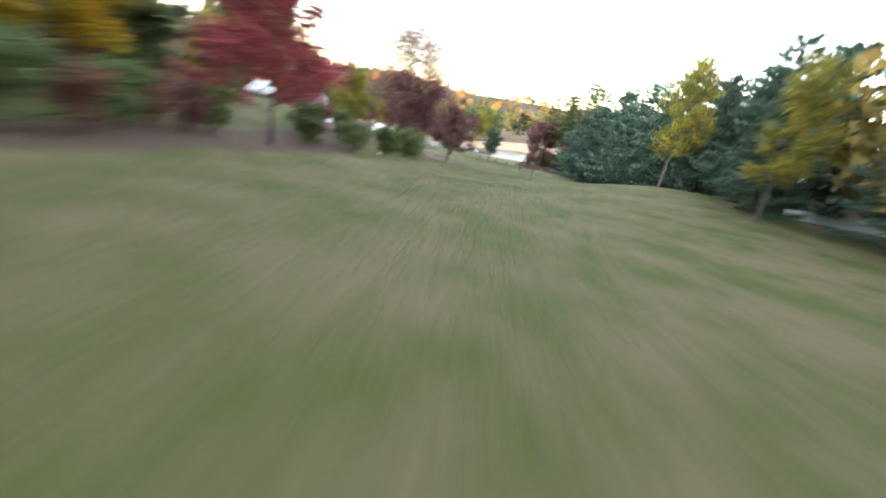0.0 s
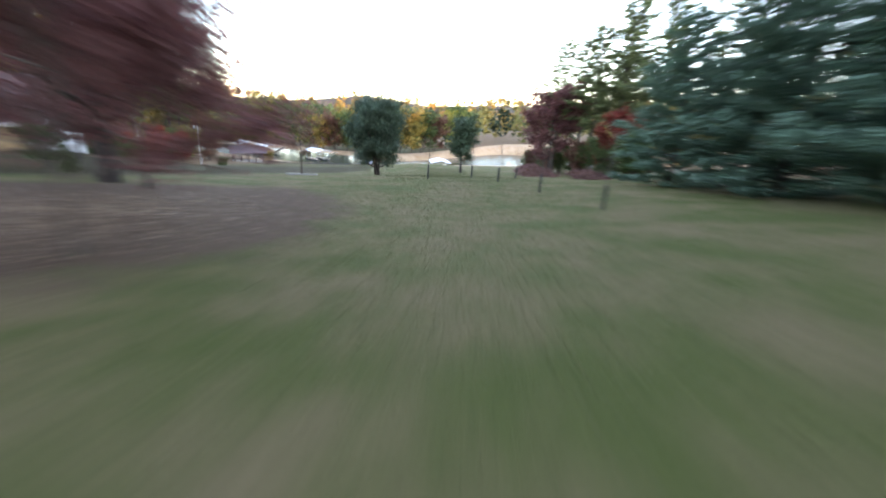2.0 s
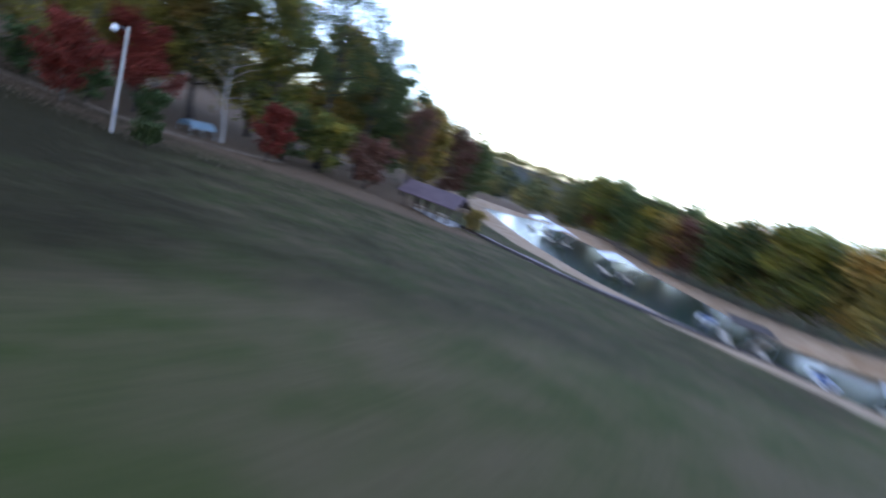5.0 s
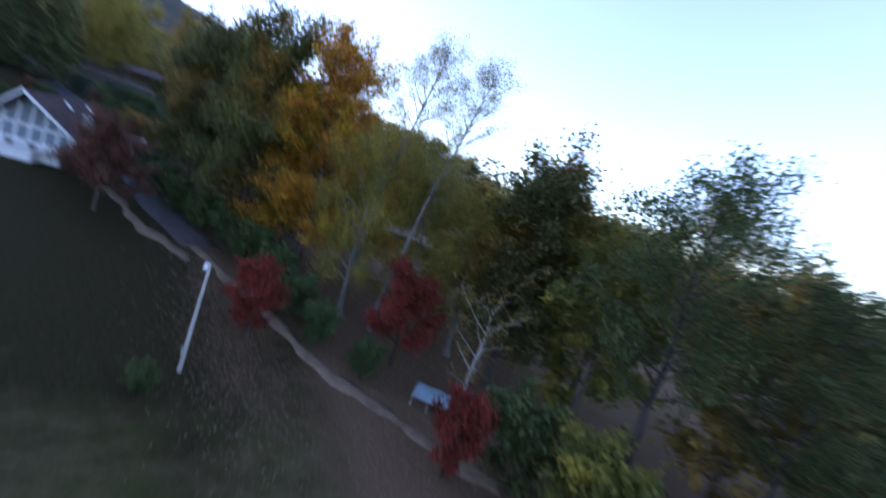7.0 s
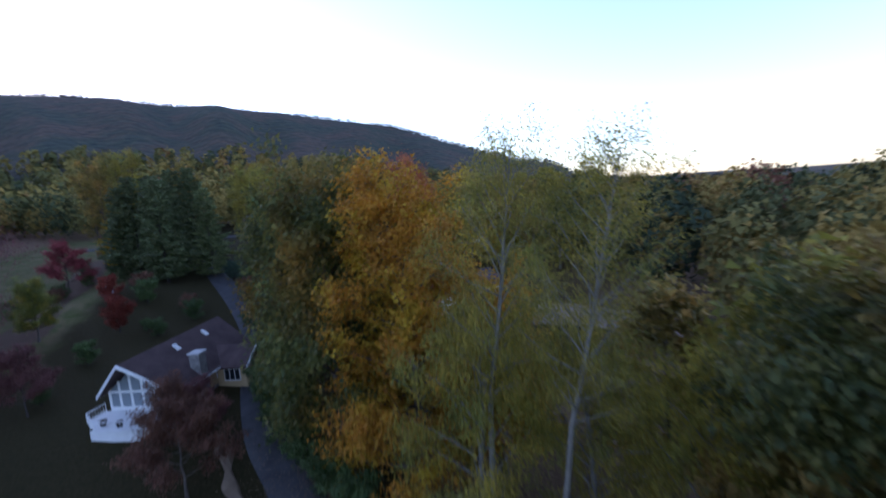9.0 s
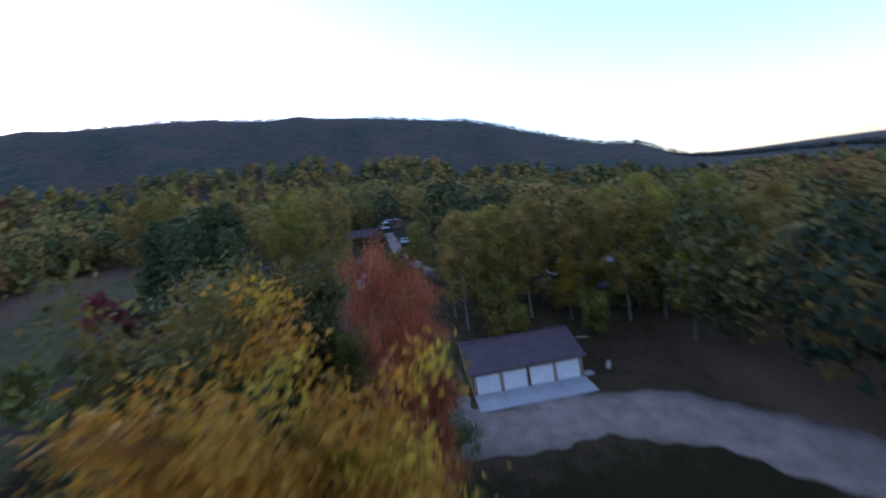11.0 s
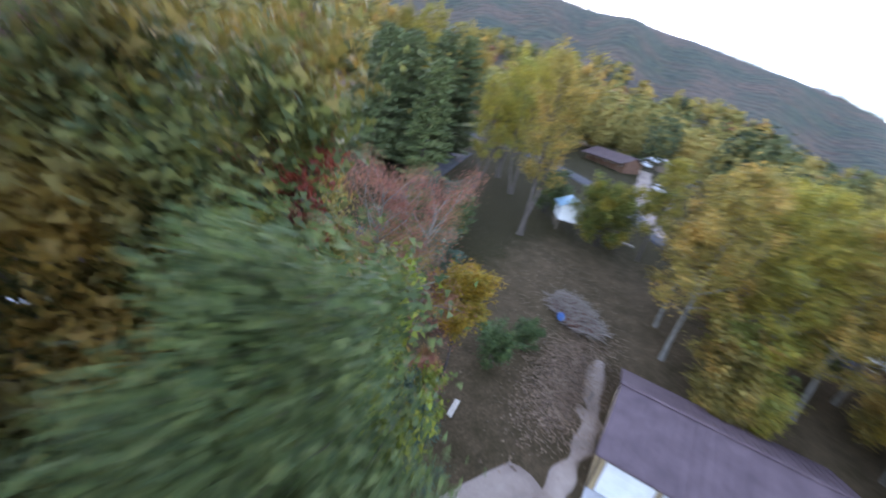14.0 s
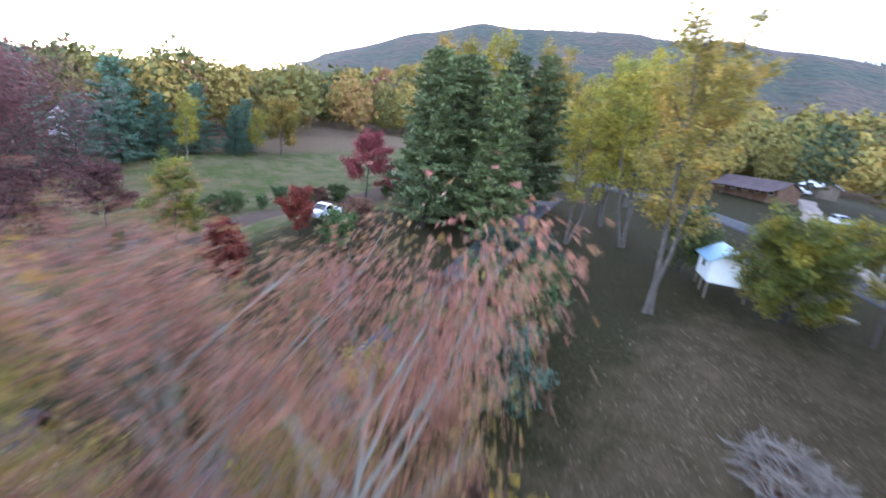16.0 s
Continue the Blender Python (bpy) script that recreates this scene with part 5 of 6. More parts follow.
    for i in range(3):
        block("pane", w, GLASSDARK, -6.74, -6.72, W + 0.98 + i * 0.64, W + 1.52 + i * 0.64, 0.6, 1.9)
    # deck
    for i in range(22):
        xx = 0.05 + i * 0.2
        wdt = W + 0.6 if i < 12 else W + 0.6 - (i - 11) * 0.28
        block("deck_board", h, WHITE, xx, xx + 0.185, -wdt, wdt, 0.55, 0.6)
    bm = bmesh.new()
    box(bm, 0.0, 2.4, -W - 0.4, W + 0.4, -0.6, 0.54)
    box(bm, 2.4, 4.2, -W + 1.4, W - 1.4, -0.6, 0.54)
    part("deck_skirt", bm, WHITE, h)
    rail = [(0.1, -W - 0.5), (2.4, -W - 0.5), (4.3, -W + 2.0), (4.3, W - 2.0), (2.4, W + 0.5), (0.1, W + 0.5)]
    for (xa, ya), (xb, yb) in zip(rail[:-1], rail[1:]):
        rod("handrail", h, WHITE, (xa, ya, 1.5), (xb, yb, 1.5), 0.05, 6)
        rod("low_rail", h, WHITE, (xa, ya, 0.75), (xb, yb, 0.75), 0.035, 6)
        k = max(2, int(math.hypot(xb - xa, yb - ya) / 0.32))
        for i in range(k):
            t = i / k
            rod("baluster", h, WHITE, (xa + (xb - xa) * t, ya + (yb - ya) * t, 0.6), (xa + (xb - xa) * t, ya + (yb - ya) * t, 1.5), 0.022 if i else 0.06, 4)
    return h


house = chalet()
hm = Matrix.Translation((-63.2, 26.3, -0.6)) @ Euler((0, 0, radians(-20.0))).to_matrix().to_4x4()
for i, (lx, ly) in enumerate([(3.2, -1.9), (3.5, 0.1), (3.2, 2.0)]):
    p = hm @ Vector((lx, ly, 0.61))
    t = thing("planter", p.x, p.y, p.z, i * 40, "dark round planter standing on the white deck", "planter", "planters on the deck")
    rod("pot", t, BLACK, (0, 0, 0), (0, 0, 0.55), 0.26, 10, "", 0.36)
    rod("soil", t, DARKTIMBER, (0, 0, 0.53), (0, 0, 0.57), 0.33, 10)


def simple_house(name, x, y, rz, L, W, He, Hr, wall, roof, label, category, windows=3, legs=0.0, porch=False, z=None):
    """A gabled building: length along its local x."""
    h = thing(name, x, y, ground(x, y) if z is None else z, rz, label, category)
    z0 = legs
    if legs:
        for sx in (-1, 0, 1):
            for sy in (-1, 1):
                rod("leg", h, TIMBER, (sx * (L / 2 - 0.15), sy * (W / 2 - 0.15), -0.4), (sx * (L / 2 - 0.15), sy * (W / 2 - 0.15), legs), 0.09, 6)
    block("floor", h, wall, -L / 2, L / 2, -W / 2, W / 2, z0 - (0.8 if not legs else 0.0), z0 + 0.15)
    for s in (-1, 1):
        block("side_wall", h, wall, -L / 2, L / 2, *sorted((s * W / 2, s * (W / 2 - 0.15))), z0 + 0.15, z0 + He)
        prism("end_wall", h, wall, [(-W / 2 + 0.15, z0 + 0.15), (W / 2 - 0.15, z0 + 0.15), (W / 2 - 0.15, z0 + He), (0, z0 + Hr - 0.1), (-W / 2 + 0.15, z0 + He)], "x", *sorted((s * L / 2, s * (L / 2 - 0.15))))
        sl = (Hr - He) / (W / 2)
        ov = 0.45
        prism("roof_slope", h, roof, [(s * (W / 2 + ov), z0 + He - ov * sl), (0, z0 + Hr), (0, z0 + Hr + 0.12), (s * (W / 2 + ov), z0 + He - ov * sl + 0.12)], "x", -L / 2 - 0.4, L / 2 + 0.4)
        for i in range(windows):
            xx = -L / 2 + (i + 0.5) * L / windows
            y0 = s * (W / 2 + 0.003)
            w = block("window", h, WHITE, xx - 0.5, xx + 0.5, *sorted((y0, y0 + s * 0.05)), z0 + 1.0, z0 + He - 0.35)
            block("pane", w, GLASSDARK, xx - 0.42, xx + 0.42, *sorted((y0 + s * 0.052, y0 + s * 0.065)), z0 + 1.08, z0 + He - 0.43)
    if porch:
        prism("porch_roof", h, roof, [(-W / 2 - 0.4, z0 + He - 0.15), (-W / 2 - 0.4, z0 + He - 0.05), (-W / 2 - 2.6, z0 + He - 0.65), (-W / 2 - 2.6, z0 + He - 0.75)], "x", -L / 2, L / 2)
        for i in range(5):
            xx = -L / 2 + 0.2 + i * (L - 0.4) / 4
            rod("porch_post", h, TIMBER, (xx, -W / 2 - 2.4, -0.4), (xx, -W / 2 - 2.4, z0 + He - 0.7), 0.08, 6)
    return h


simple_house("small_shed", -124.6, 46.0, 24, 4.4, 3.6, 2.2, 3.2, WHITE, BLUEROOF, "white raised shed with a faded blue metal roof", "shed", 1, 1.3)
simple_house("log_house", -186.0, 40.0, 62, 13.0, 6.5, 2.3, 3.7, LOGWALL, SHINGLE, "long brown log house with a dark brown roof", "house", 5, 0.0, True)
simple_house("cart_shed", -213.0, 49.2, 40, 6.0, 5.0, 2.6, 3.6, TIMBER, WHITEROOF, "small grey barn with a white metal roof", "barn", 1)
simple_house("low_building", -122.0, 93.5, 70, 14.0, 6.5, 2.5, 3.6, WHITE, WHITEROOF, "long low white building with a white metal roof", "building", 4)
simple_house("low_outhouse", -117.0, 84.0, 20, 4.0, 3.0, 2.2, 3.0, TIMBER, WHITEROOF, "small outbuilding with pale roof", "shed", 1)
simple_house("white_house", -98.0, -58.0, 20, 12.0, 8.0, 4.6, 6.8, WHITE, SHINGLE, "white two-storey house behind the pines", "house", 3)
simple_house("hillside_house", -240.0, 148.0, 60, 14.0, 8.0, 3.0, 5.2, LOGWALL, RUST, "brown house among woods on the hill", "house", 3)

# open pavilion by the lake
def pavilion():
    p = thing("pavilion", 7.9, 54.4, ground(7.9, 54.4), 132, "open picnic pavilion with a brown roof on posts", "pavilion")
    L, W, He, Hr = 7.4, 5.0, 2.4, 3.7
    block("floor_slab", p, CONCRETE, -L / 2, L / 2, -W / 2, W / 2, -0.8, 0.12)
    for i in range(5):
        for s in (-1, 1):
            xx = -L / 2 + 0.3 + i * (L - 0.6) / 4
            block("post", p, DARKTIMBER, xx - 0.1, xx + 0.1, s * (W / 2 - 0.3) - 0.1, s * (W / 2 - 0.3) + 0.1, 0.12, He, 0.01)
    for s in (-1, 1):
        block("beam", p, DARKTIMBER, -L / 2, L / 2, s * (W / 2 - 0.3) - 0.08, s * (W / 2 - 0.3) + 0.08, He, He + 0.25)
        sl = (Hr - He) / (W / 2)
        prism("roof_slope", p, ROOFBROWN, [(s * (W / 2 + 0.6), He + 0.2 - 0.6 * sl), (0, Hr + 0.2), (0, Hr + 0.34), (s * (W / 2 + 0.6), He + 0.34 - 0.6 * sl)], "x", -L / 2 - 0.7, L / 2 + 0.7)
        prism("gable_end", p, DARKTIMBER, [(-W / 2 + 0.3, He + 0.25), (W / 2 - 0.3, He + 0.25), (0, Hr)], "x", *sorted((s * (L / 2 - 0.1), s * (L / 2))))


pavilion()


def picnic_table(x, y, rz):
    t = thing("picnic_table", x, y, ground(7.9, 54.4) + 0.12, rz, "pale picnic table under the pavilion", "table", "picnic tables")
    block("tabletop", t, PALEWOOD, -0.9, 0.9, -0.38, 0.38, 0.72, 0.77, 0.01)
    for s in (-1, 1):
        block("bench", t, PALEWOOD, -0.9, 0.9, s * 0.72 - 0.13, s * 0.72 + 0.13, 0.42, 0.46, 0.01)
        rod("leg", t, PALEWOOD, (s * 0.6, -0.75, 0), (s * 0.6, 0.3, 0.72), 0.05, 4)
        rod("leg", t, PALEWOOD, (s * 0.6, 0.75, 0), (s * 0.6, -0.3, 0.72), 0.05, 4)


picnic_table(6.7, 55.7, 132)
picnic_table(9.1, 53.1, 132)


# tarp shelter
def shelter():
    s = thing("tarp_shelter", -21.6, 58.0, ground(-21.6, 58.0), 40, "arched shelter with a pale blue tarp on poles", "shelter", size=0.66)
    bm = bmesh.new()
    rows = []
    for x in np.linspace(-2.3, 2.3, 8):
        sag = 0.05 * math.sin(x * 2.7)
        rows.append([(bm.verts.new((x, 1.7 * math.cos(a), 1.2 + 1.15 * math.sin(a) + sag))) for a in np.linspace(0.0, math.pi, 13)])
    for a, b in zip(rows[:-1], rows[1:]):
        for i in range(12):
            bm.faces.new((a[i], a[i + 1], b[i + 1], b[i]))
    bmesh.ops.solidify(bm, geom=bm.faces[:], thickness=0.03)
    part("canopy", bm, TARP, s)
    for x in (-2.2, 0, 2.2):
        for y in (-1.68, 1.68):
            rod("pole", s, WHITE, (x, y, -0.3), (x, y, 1.3), 0.04, 6)
    return s


shelter()


def lamp_pole(x, y, h, rz, label, lamp=True):
    p = thing("light_pole" if lamp else "utility_pole", x, y, ground(x, y), rz, label, "pole")
    rod("post", p, POLEWOOD, (0, 0, -0.4), (0.07, 0.15, h), 0.15, 10, "", 0.1)
    if lamp:
        rod("bracket", p, GREYMETAL, (0.07, 0.15, h - 0.25), (-0.7, 0.15, h - 0.1), 0.035, 6)
        l = rod("lamp_head", p, WHITE, (-0.7, 0.15, h - 0.45), (-0.7, 0.15, h - 0.08), 0.24, 10, "white lamp head", 0.16)
        rod("lens", l, GLASS, (-0.7, 0.15, h - 0.58), (-0.7, 0.15, h - 0.45), 0.2, 10)
        block("meter_box", p, GREYMETAL, 0.0, 0.2, -0.22, -0.08, 1.3, 1.8, 0.01)
    else:
        block("crossarm", p, TIMBER, -1.0, 1.1, 0.1, 0.2, h - 0.7, h - 0.55)
        for q in (-0.9, 0.0, 1.0):
            rod("insulator", p, GREYMETAL, (q, 0.15, h - 0.55), (q, 0.15, h - 0.35), 0.04, 6)


lamp_pole(-25.9, 39.4, 7.5, 0, "pale wooden pole with a white lamp head")
lamp_pole(-124.5, 74.0, 9.0, 30, "tall grey utility pole beside the road", False)
lamp_pole(-140.0, 58.0, 9.0, 30, "tall grey utility pole beside the lane", False)


# docks on the lake
def dock(x, y, rz, L, roof, label, boat=False):
    d = thing("boat_dock", x, y, LAKE_Z, rz, label, "dock", "boat docks")
    for i in range(int(L / 0.4)):
        block("plank", d, PALEWOOD, -L / 2 + i * 0.4, -L / 2 + i * 0.4 + 0.37, -2.6, -1.4, 0.45, 0.52)
        block("plank", d, PALEWOOD, -L / 2 + i * 0.4, -L / 2 + i * 0.4 + 0.37, 1.4, 2.6, 0.45, 0.52)
    for s in (-1, 1):
        block("float", d, BLACK, -L / 2, L / 2, s * 2 - 0.5, s * 2 + 0.5, -0.3, 0.44, 0.05)
        for xx in (-L / 2 + 0.3, 0, L / 2 - 0.3):
            rod("post", d, GREYMETAL, (xx, s * 2.4, 0.5), (xx, s * 2.4, 3.1), 0.06, 6)
    if roof:
        for s in (-1, 1):
            prism("roof_slope", d, WHITEROOF, [(s * 3.1, 2.95), (0, 3.7), (0, 3.8), (s * 3.1, 3.05)], "x", -L / 2 - 0.3, L / 2 + 0.3)
    else:
        block("canopy", d, DARKTIMBER, -L / 2, L / 2 - 2, -2.5, 2.5, 3.1, 3.25, 0.03)
    g = rod("gangway_side", d, WHITE, (-L / 2, -0.5, 0.5), (-L / 2 - 8, -0.5, 3.6), 0.07, 6)
    rod("gangway_side", d, WHITE, (-L / 2, 0.5, 0.5), (-L / 2 - 8, 0.5, 3.6), 0.07, 6)
    prism("gangway_deck", d, PALEWOOD, [(-L / 2, 0.5), (-L / 2 - 8, 3.6), (-L / 2 - 8, 3.66), (-L / 2, 0.58)], "y", -0.5, 0.5)
    return d


dock(52.0, 78.0, 60, 8.0, True, "white-roofed floating boat dock with a gangway")
dock(45.0, 30.0, 35, 9.0, False, "floating boat dock with a dark canopy")
dock(48.0, 56.0, 55, 8.0, True, "white-roofed floating boat dock with a gangway")
dock(44.0, 12.0, 20, 9.0, True, "white-roofed floating boat dock with a gangway")
dock(56.0, 90.0, 60, 8.0, True, "white-roofed floating boat dock with a gangway")


def boat(x, y, rz, label):
    b = thing("motor_boat", x, y, LAKE_Z, rz, label, "boat", "boats at the docks")
    bm = bmesh.new()
    rings = []
    for x_, w, z0 in ((-2.6, 1.0, -0.25), (-1.0, 1.1, -0.3), (1.0, 1.0, -0.25), (2.2, 0.55, -0.05), (2.9, 0.05, 0.35)):
        rings.append([bm.verts.new(p) for p in ((x_, -w, 0.75), (x_, -w * 0.9, 0.2), (x_, 0, z0), (x_, w * 0.9, 0.2), (x_, w, 0.75), (x_, w - 0.05, 0.7), (x_, 0, 0.35), (x_, -w + 0.05, 0.7))])
    for a, c in zip(rings[:-1], rings[1:]):
        for i in range(8):
            bm.faces.new((a[i], a[(i + 1) % 8], c[(i + 1) % 8], c[i]))
    bm.faces.new(rings[0])
    bm.faces.new(rings[-1][::-1])
    bmesh.ops.recalc_face_normals(bm, faces=bm.faces)
    part("hull", bm, WHITE, b)
    block("windscreen", b, GLASSDARK, 0.5, 0.6, -0.8, 0.8, 0.7, 1.25, 0.02)
    block("seat", b, BLUE, -1.6, -0.9, -0.75, 0.75, 0.4, 0.9, 0.06)
    block("outboard", b, BLACK, -3.0, -2.62, -0.25, 0.25, 0.1, 1.1, 0.06)


boat(48.0, 22.0, 35, "white motor boat moored beside the dock")
boat(50.0, 38.0, 20, "white motor boat moored beside the dock")


# vehicles
def car(name, x, y, rz, paint, label, pickup=False):
    c = thing(name, x, y, ground(x, y) + 0.02, rz, label, "car")
    L = 5.2 if pickup else 4.6
    side = [(-L / 2, 0.45), (L / 2 - 0.1, 0.4), (L / 2, 0.75), (L / 2 - 0.15, 1.0), (0.9, 1.08), (-L / 2 + 0.05, 1.05), (-L / 2 - 0.02, 0.75)]
    prism("body", c, paint, side, "y", -0.9, 0.9)
    back = -0.9 if pickup else -L / 2 + 0.35
    cab = [(0.95, 1.07), (0.25, 1.68), (back + 0.35, 1.7), (back, 1.06)]
    prism("cabin", c, paint, cab, "y", -0.76, 0.76)
    prism("windscreen", c, GLASSDARK, [(0.98, 1.1), (0.3, 1.63), (0.34, 1.66), (1.02, 1.12)], "y", -0.68, 0.68)
    for s in (-1, 1):
        prism("side_window", c, GLASSDARK, [(0.7, 1.14), (0.22, 1.6), (back + 0.42, 1.6), (back + 0.2, 1.14)], "y", *sorted((s * 0.765, s * 0.785)))
        for xx in (-L / 2 + 0.85, L / 2 - 0.95):
            w = rod("wheel", c, RUBBER, (xx, s * 0.72, 0.34), (xx, s * 0.93, 0.34), 0.34, 14)
            rod("rim", w, GREYMETAL, (xx, s * 0.92, 0.34), (xx, s * 0.945, 0.34), 0.2, 10)
        block("headlight", c, GLASS, L / 2 - 0.1, L / 2 + 0.01, s * 0.7 - 0.15, s * 0.7 + 0.15, 0.72, 0.88, 0.02)
        block("tail_light", c, RUST, -L / 2 - 0.03, -L / 2 + 0.06, s * 0.76 - 0.1, s * 0.76 + 0.1, 0.75, 0.98, 0.02)
    for xx in (-L / 2 - 0.06, L / 2 - 0.08):
        block("bumper", c, GREYMETAL, xx, xx + 0.12, -0.85, 0.85, 0.42, 0.6, 0.03)
    return c


car("pickup_truck", -106.2, 6.6, 20, CARWHITE, "white pickup parked on the upper lawn", True)
car("parked_car", -76.5, 33.4, -60, CARDARK, "dark parked car beside the driveway")
car("parked_van", -74.5, 32.2, -60, CARWHITE, "white parked car beside the driveway")
car("white_car", -205.8, 45.8, 70, CARWHITE, "white car parked beside a barn")
car("lane_car", -171.0, 54.0, 20, CARWHITE, "white car parked by the gravel lane")

# ---------------------------------------------------------------- small things on the ground
def stake(x, y, lean, rz):
    s = thing("staked_sapling", x, y, ground(x, y), rz, "young tree in a black trunk guard on the lawn", "sapling", "guarded saplings")
    rod("trunk_guard", s, BLACK, (0, 0, -0.1), (lean * 1.15, 0, 1.15), 0.07, 8, "black plastic trunk guard")
    rod("stem", s, BARK, (lean * 1.0, 0, 1.0), (lean * 3.0, 0.05, 3.0), 0.025, 6, "", 0.008)
    rng = random.Random(int(x * 7))
    for i in range(14):
        z = 1.5 + i * 0.11
        a = i * 2.4
        rod("twig", s, BARK, (lean * z, 0.02, z), (lean * z + 0.45 * math.cos(a), 0.45 * math.sin(a), z + 0.4 + rng.random() * 0.3), 0.009, 4, "", 0.004)


for i, (x, y, l) in enumerate([(-59.7, -11.2, 0.12), (-54.8, -14.0, 0.02), (-58.7, -16.8, 0.03), (-65.2, -20.2, 0.03), (-73.5, -23.2, 0.02), (-47.0, -17.5, 0.03)]):
    stake(x, y, l, 200 + i * 20)


def brush_pile(x, y, rx, ry, h, rz, count, seed, mat, label):
    """A heap of cut branches."""
    p = thing("brush_pile", x, y, ground(x, y), rz, label, "brush pile")
    rng = np.random.default_rng(seed)
    runs = []
    for i in range(count):
        a, r = rng.uniform(0, 6.28), math.sqrt(rng.uniform())
        px, py = rx * r * math.cos(a), ry * r * math.sin(a)
        top = h * (1 - r * r) * rng.uniform(0.2, 1.0)
        d = rng.normal(size=3) * np.array([1, 1, 0.25])
        d /= np.linalg.norm(d)
        ln = rng.uniform(0.8, 2.6)
        mid = np.array([px, py, top + 0.1])
        k = rng.normal(scale=0.12, size=3)
        runs.append((np.array([mid - d * ln / 2, mid + k, mid + d * ln / 2]), np.array([1, 0.8, 0.4]) * rng.uniform(0.015, 0.05)))
    v, f = tubes(runs, 4)
    me = np_mesh("brushwood", v, f)
    me.materials.append(mat)
    ob = new("brushwood", me)
    ob.parent = p
    c = np.stack([rx * rng.uniform(-0.9, 0.9, 1600), ry * rng.uniform(-0.9, 0.9, 1600), np.zeros(1600)], -1)
    q = (c[:, 0] / rx) ** 2 + (c[:, 1] / ry) ** 2
    c = c[q < 1]
    c[:, 2] = h * 0.8 * (1 - q[q < 1]) * rng.uniform(0, 1, len(c)) + 0.08
    lv, lf = leaf_quads(c, 0.2, rng)
    me = np_mesh("leaf_mass", lv, lf, False)
    me.materials.append(L_BROWNRED)
    ob = new("leaf_mass", me)
    ob.parent = p
    return p


REDTWIG = mottled("reddish_twigs", (0.09, 0.04, 0.035), (0.19, 0.1, 0.085), 2.0, 0.9, 18.0, 0.5, 0.01)
brush_pile(-30.0, -19.5, 9.5, 2.6, 1.3, 14, 420, 61, REDTWIG, "long heap of reddish cut branches by the lawn")
brush_pile(-41.0, -25.5, 5.0, 2.0, 0.9, 14, 220, 62, REDTWIG, "low heap of reddish cut branches")
brush_pile(-101.0, 54.4, 4.6, 2.4, 1.2, 35, 620, 63, mottled("old_brush", (0.13, 0.1, 0.08), (0.3, 0.25, 0.2), 2.0, 0.9, 18.0, 0.5, 0.01), "heap of brush and scrap beside a blue barrel")
b = thing("barrel", -98.2, 53.8, ground(-98.2, 53.8), 0, "dented blue plastic barrel on a brush heap", "barrel")
rod("drum", b, BLUE, (-0.45, 0, 0.55), (0.45, 0.2, 0.75), 0.36, 14)
for q in (-0.25, 0.25):
    rod("hoop", b, BLUE, (q - 0.03, 0.1 + q * 0.22, 0.65 + q * 0.22), (q + 0.03, 0.1 + q * 0.22, 0.65 + q * 0.22), 0.39, 14)


def plank(x, y, rz, L, W, label, mat=PALEWOOD, dz=0.02, pitch=0.0):
    p = thing("board", x, y, ground(x, y) + dz, rz, label, "board", "boards on the ground")
    for i in range(3):
        block("plank", p, mat, -L / 2 + 0.05 * i, L / 2 + 0.04 * i, -W / 2 + i * W / 3, -W / 2 + (i + 1) * W / 3 - 0.015, 0.0, 0.07, 0.008)


plank(-82.3, 51.5, -170, 2.6, 0.4, "pale plank lying in rough grass")
plank(-85.2, 79.4, -28, 3.4, 0.55, "pale sawn boards lying by the garage")
plank(-92.8, 79.3, 80, 2.6, 0.4, "pale sawn boards lying behind the garage")
plank(-110.2, -10.2, 25, 1.3, 0.2, "pale board lying on the lawn edge", PALEWOOD, 0.03)
lg = thing("log", -125.6, 55.2, ground(-125.6, 55.2), 25, "bleached fallen log beside a bush", "log")
rod("log_trunk", lg, DEADWOOD, (-2.0, 0, 0.2), (2.2, 0, 0.9), 0.2, 8, "", 0.14)
hose = thing("drain_pipe", -92.5, 58.9, ground(-92.5, 58.9), 20, "black drain pipe curling on gravel", "pipe")
v_, f_ = tubes([(np.array([(t - 1.2, 0.35 * math.sin(t * 1.4), 0.07) for t in np.linspace(0, 2.4, 10)]), np.full(10, 0.05))], 6)
me = np_mesh("pipe_run", v_, f_)
me.materials.append(BLACK)
ob = new("pipe_run", me)
ob.parent = hose

# stone ring round the bare tree
ringob = thing("stone_edging", -54.7, 3.0, ground(-54.7, 3.0), 0, "ring of pale edging stones on the lawn", "edging")
for i in range(18):
    a = i * 2 * math.pi / 18
    gx, gy = -54.7 + 1.4 * math.cos(a), 3.0 + 1.4 * math.sin(a)
    bm = box(bmesh.new(), -0.22, 0.22, -0.1, 0.1, -0.1, 0.11, 0.03)
    bmesh.ops.transform(bm, matrix=Matrix.Translation((1.4 * math.cos(a), 1.4 * math.sin(a), ground(gx, gy) - ground(-54.7, 3.0))) @ Matrix.Rotation(a + 1.57, 4, "Z"), verts=bm.verts)
    part("stone", bm, STONE, ringob)

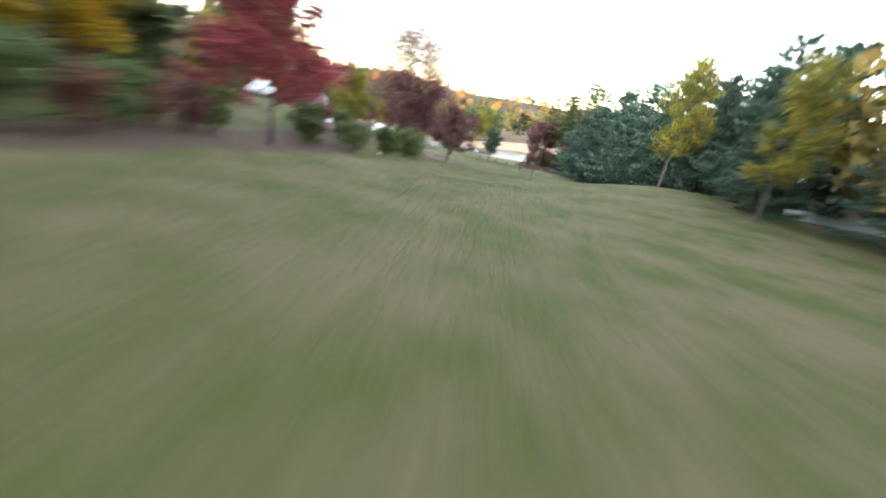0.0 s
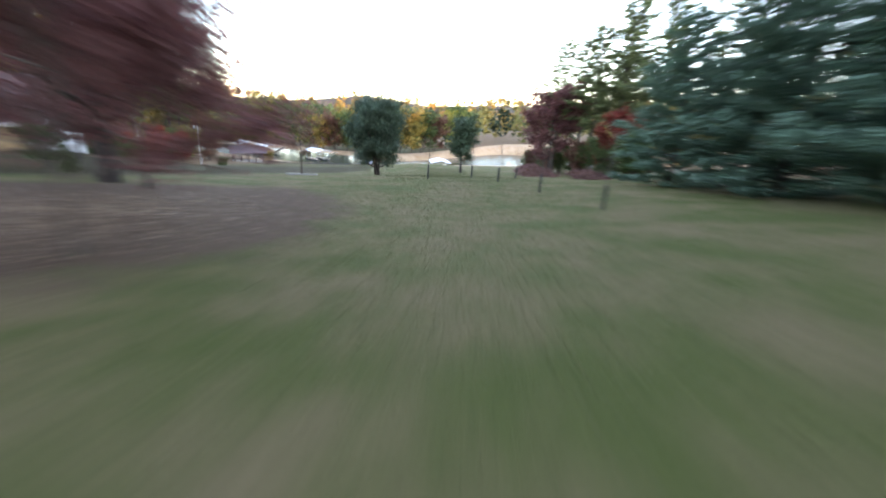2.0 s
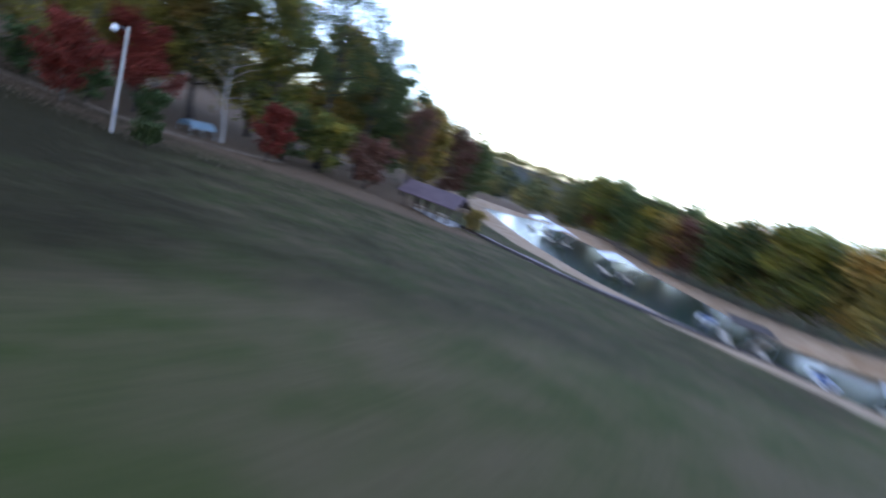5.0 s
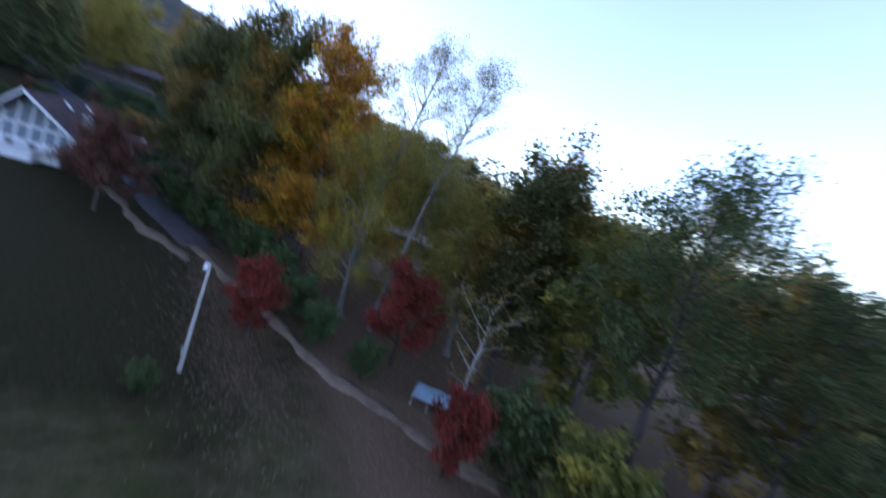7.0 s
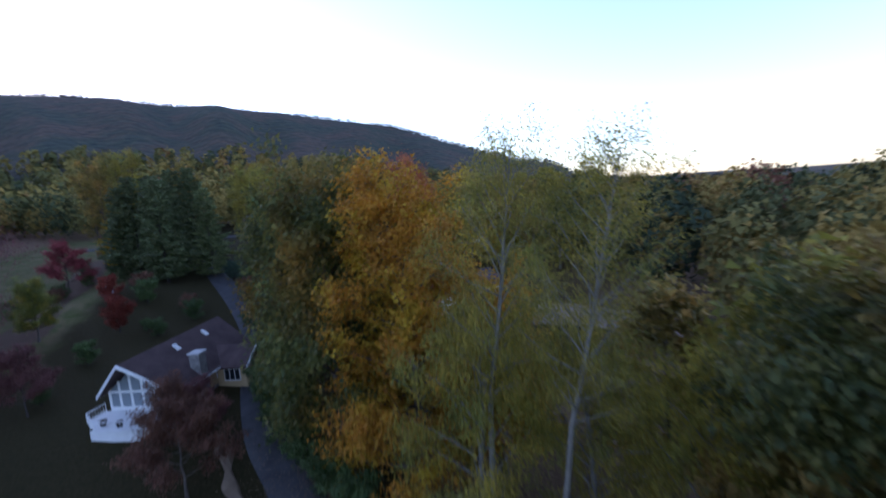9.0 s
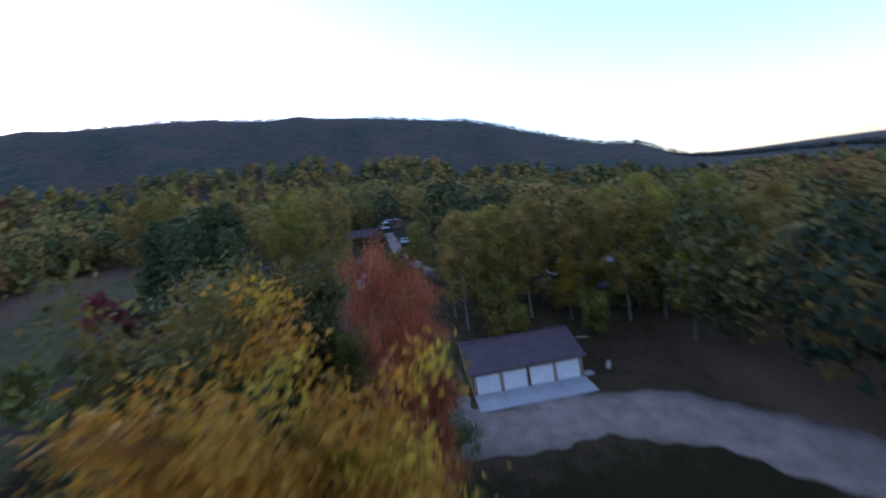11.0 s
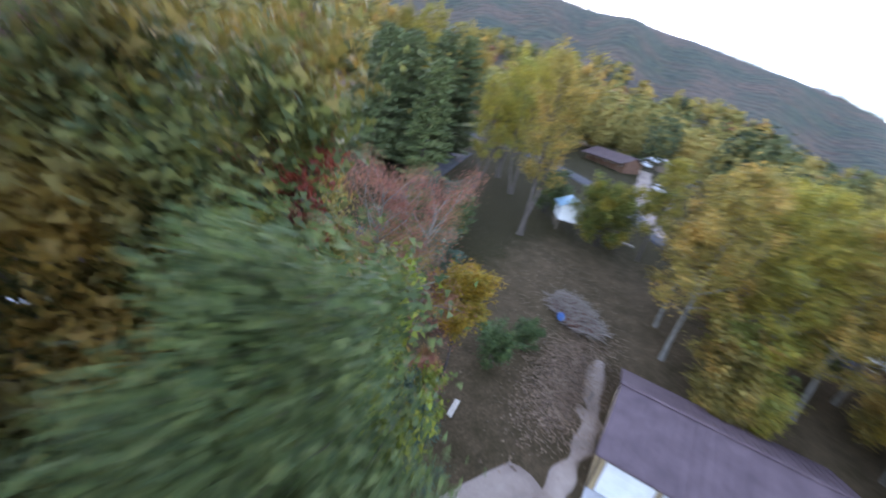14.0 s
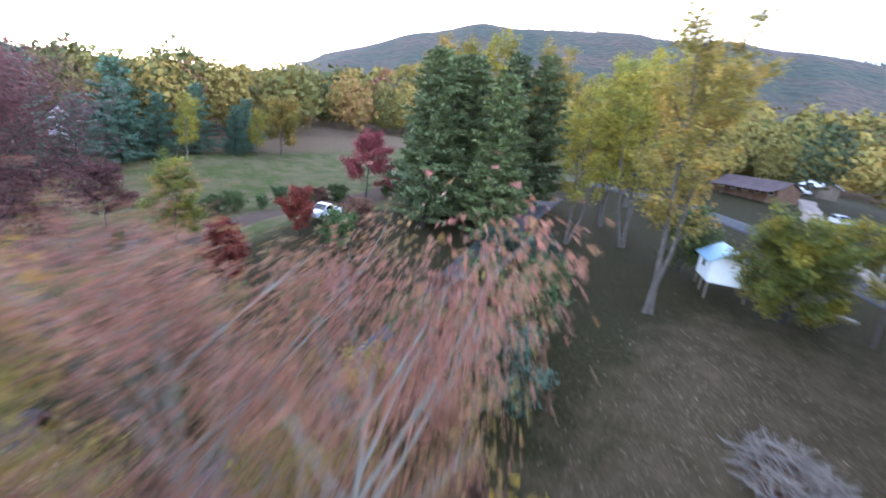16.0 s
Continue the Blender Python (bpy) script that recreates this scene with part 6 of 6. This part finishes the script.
# grass standing in the lawn below the low flight
def turf(name, count, seed, xr, line, width, label):
    rng = np.random.default_rng(seed)
    x = rng.uniform(*xr, count)
    y = np.interp(x, [p[0] for p in line], [p[1] for p in line]) + rng.normal(scale=width, size=count)
    z = heights(x, y)
    a = rng.uniform(0, 6.28, count)
    h = rng.uniform(0.04, 0.1, count)
    w = rng.uniform(0.01, 0.022, count)
    lean = rng.normal(scale=0.5, size=(count, 2)) * h[:, None]
    p0 = np.stack([x - w * np.cos(a), y - w * np.sin(a), z - 0.01], -1)
    p1 = np.stack([x + w * np.cos(a), y + w * np.sin(a), z - 0.01], -1)
    p2 = np.stack([x + lean[:, 0], y + lean[:, 1], z + h], -1)
    me = np_mesh(name, np.stack([p0, p1, p2], 1).reshape(-1, 3), np.arange(3 * count).reshape(-1, 3), False)
    me.materials.append(TURF)
    return tagged(new(name, me), label, "grass", kind="stuff")


TURF = leafy("grass_blades", [(0.06, 0.085, 0.028), (0.1, 0.115, 0.045), (0.17, 0.15, 0.08)], None, 0.2, 0.3, 0.7)
turf("grass", 70000, 71, (-156, -20), [(-156, -25), (-109, -20.6), (-64, -15.4), (-49, -11.7), (-20, -2)], 4.5, "short mown grass with dry tufts")


# leaves lying on the ground
def fallen(name, count, seed, cx, cy, rx, ry, size, mat, label):
    rng = np.random.default_rng(seed)
    x, y = cx + rx * rng.normal(size=count) * 0.5, cy + ry * rng.normal(size=count) * 0.5
    c = np.stack([x, y, heights(x, y) + 0.075], -1)
    lv, lf = leaf_quads(c, size, rng, 1.3, 4.0)
    me = np_mesh(name, lv, lf, False)
    me.materials.append(mat)
    return tagged(new(name, me), label, "leaves", kind="stuff")


L_FALLEN = leafy("fallen_leaf", [(0.2, 0.12, 0.07), (0.3, 0.2, 0.12), (0.12, 0.075, 0.05), (0.38, 0.27, 0.17)], None, 0.4, 0.1, 0.7)
fallen("leaf_litter", 6000, 81, -92, 57.2, 7, 3.2, 0.17, L_FALLEN, "tan fallen leaves on gravel and grass")
fallen("leaf_litter", 1500, 82, -104, 52, 16, 9, 0.14, L_FALLEN, "scattered brown fallen leaves on rough grass")
fallen("leaf_litter", 6000, 83, -87.5, -8.0, 8, 3.6, 0.09, L_FALLEN, "reddish-brown fallen leaves below the maples")
fallen("leaf_litter", 9000, 84, -40, 43, 24, 5.0, 0.12, L_FALLEN, "brown fallen leaves along the hedge")
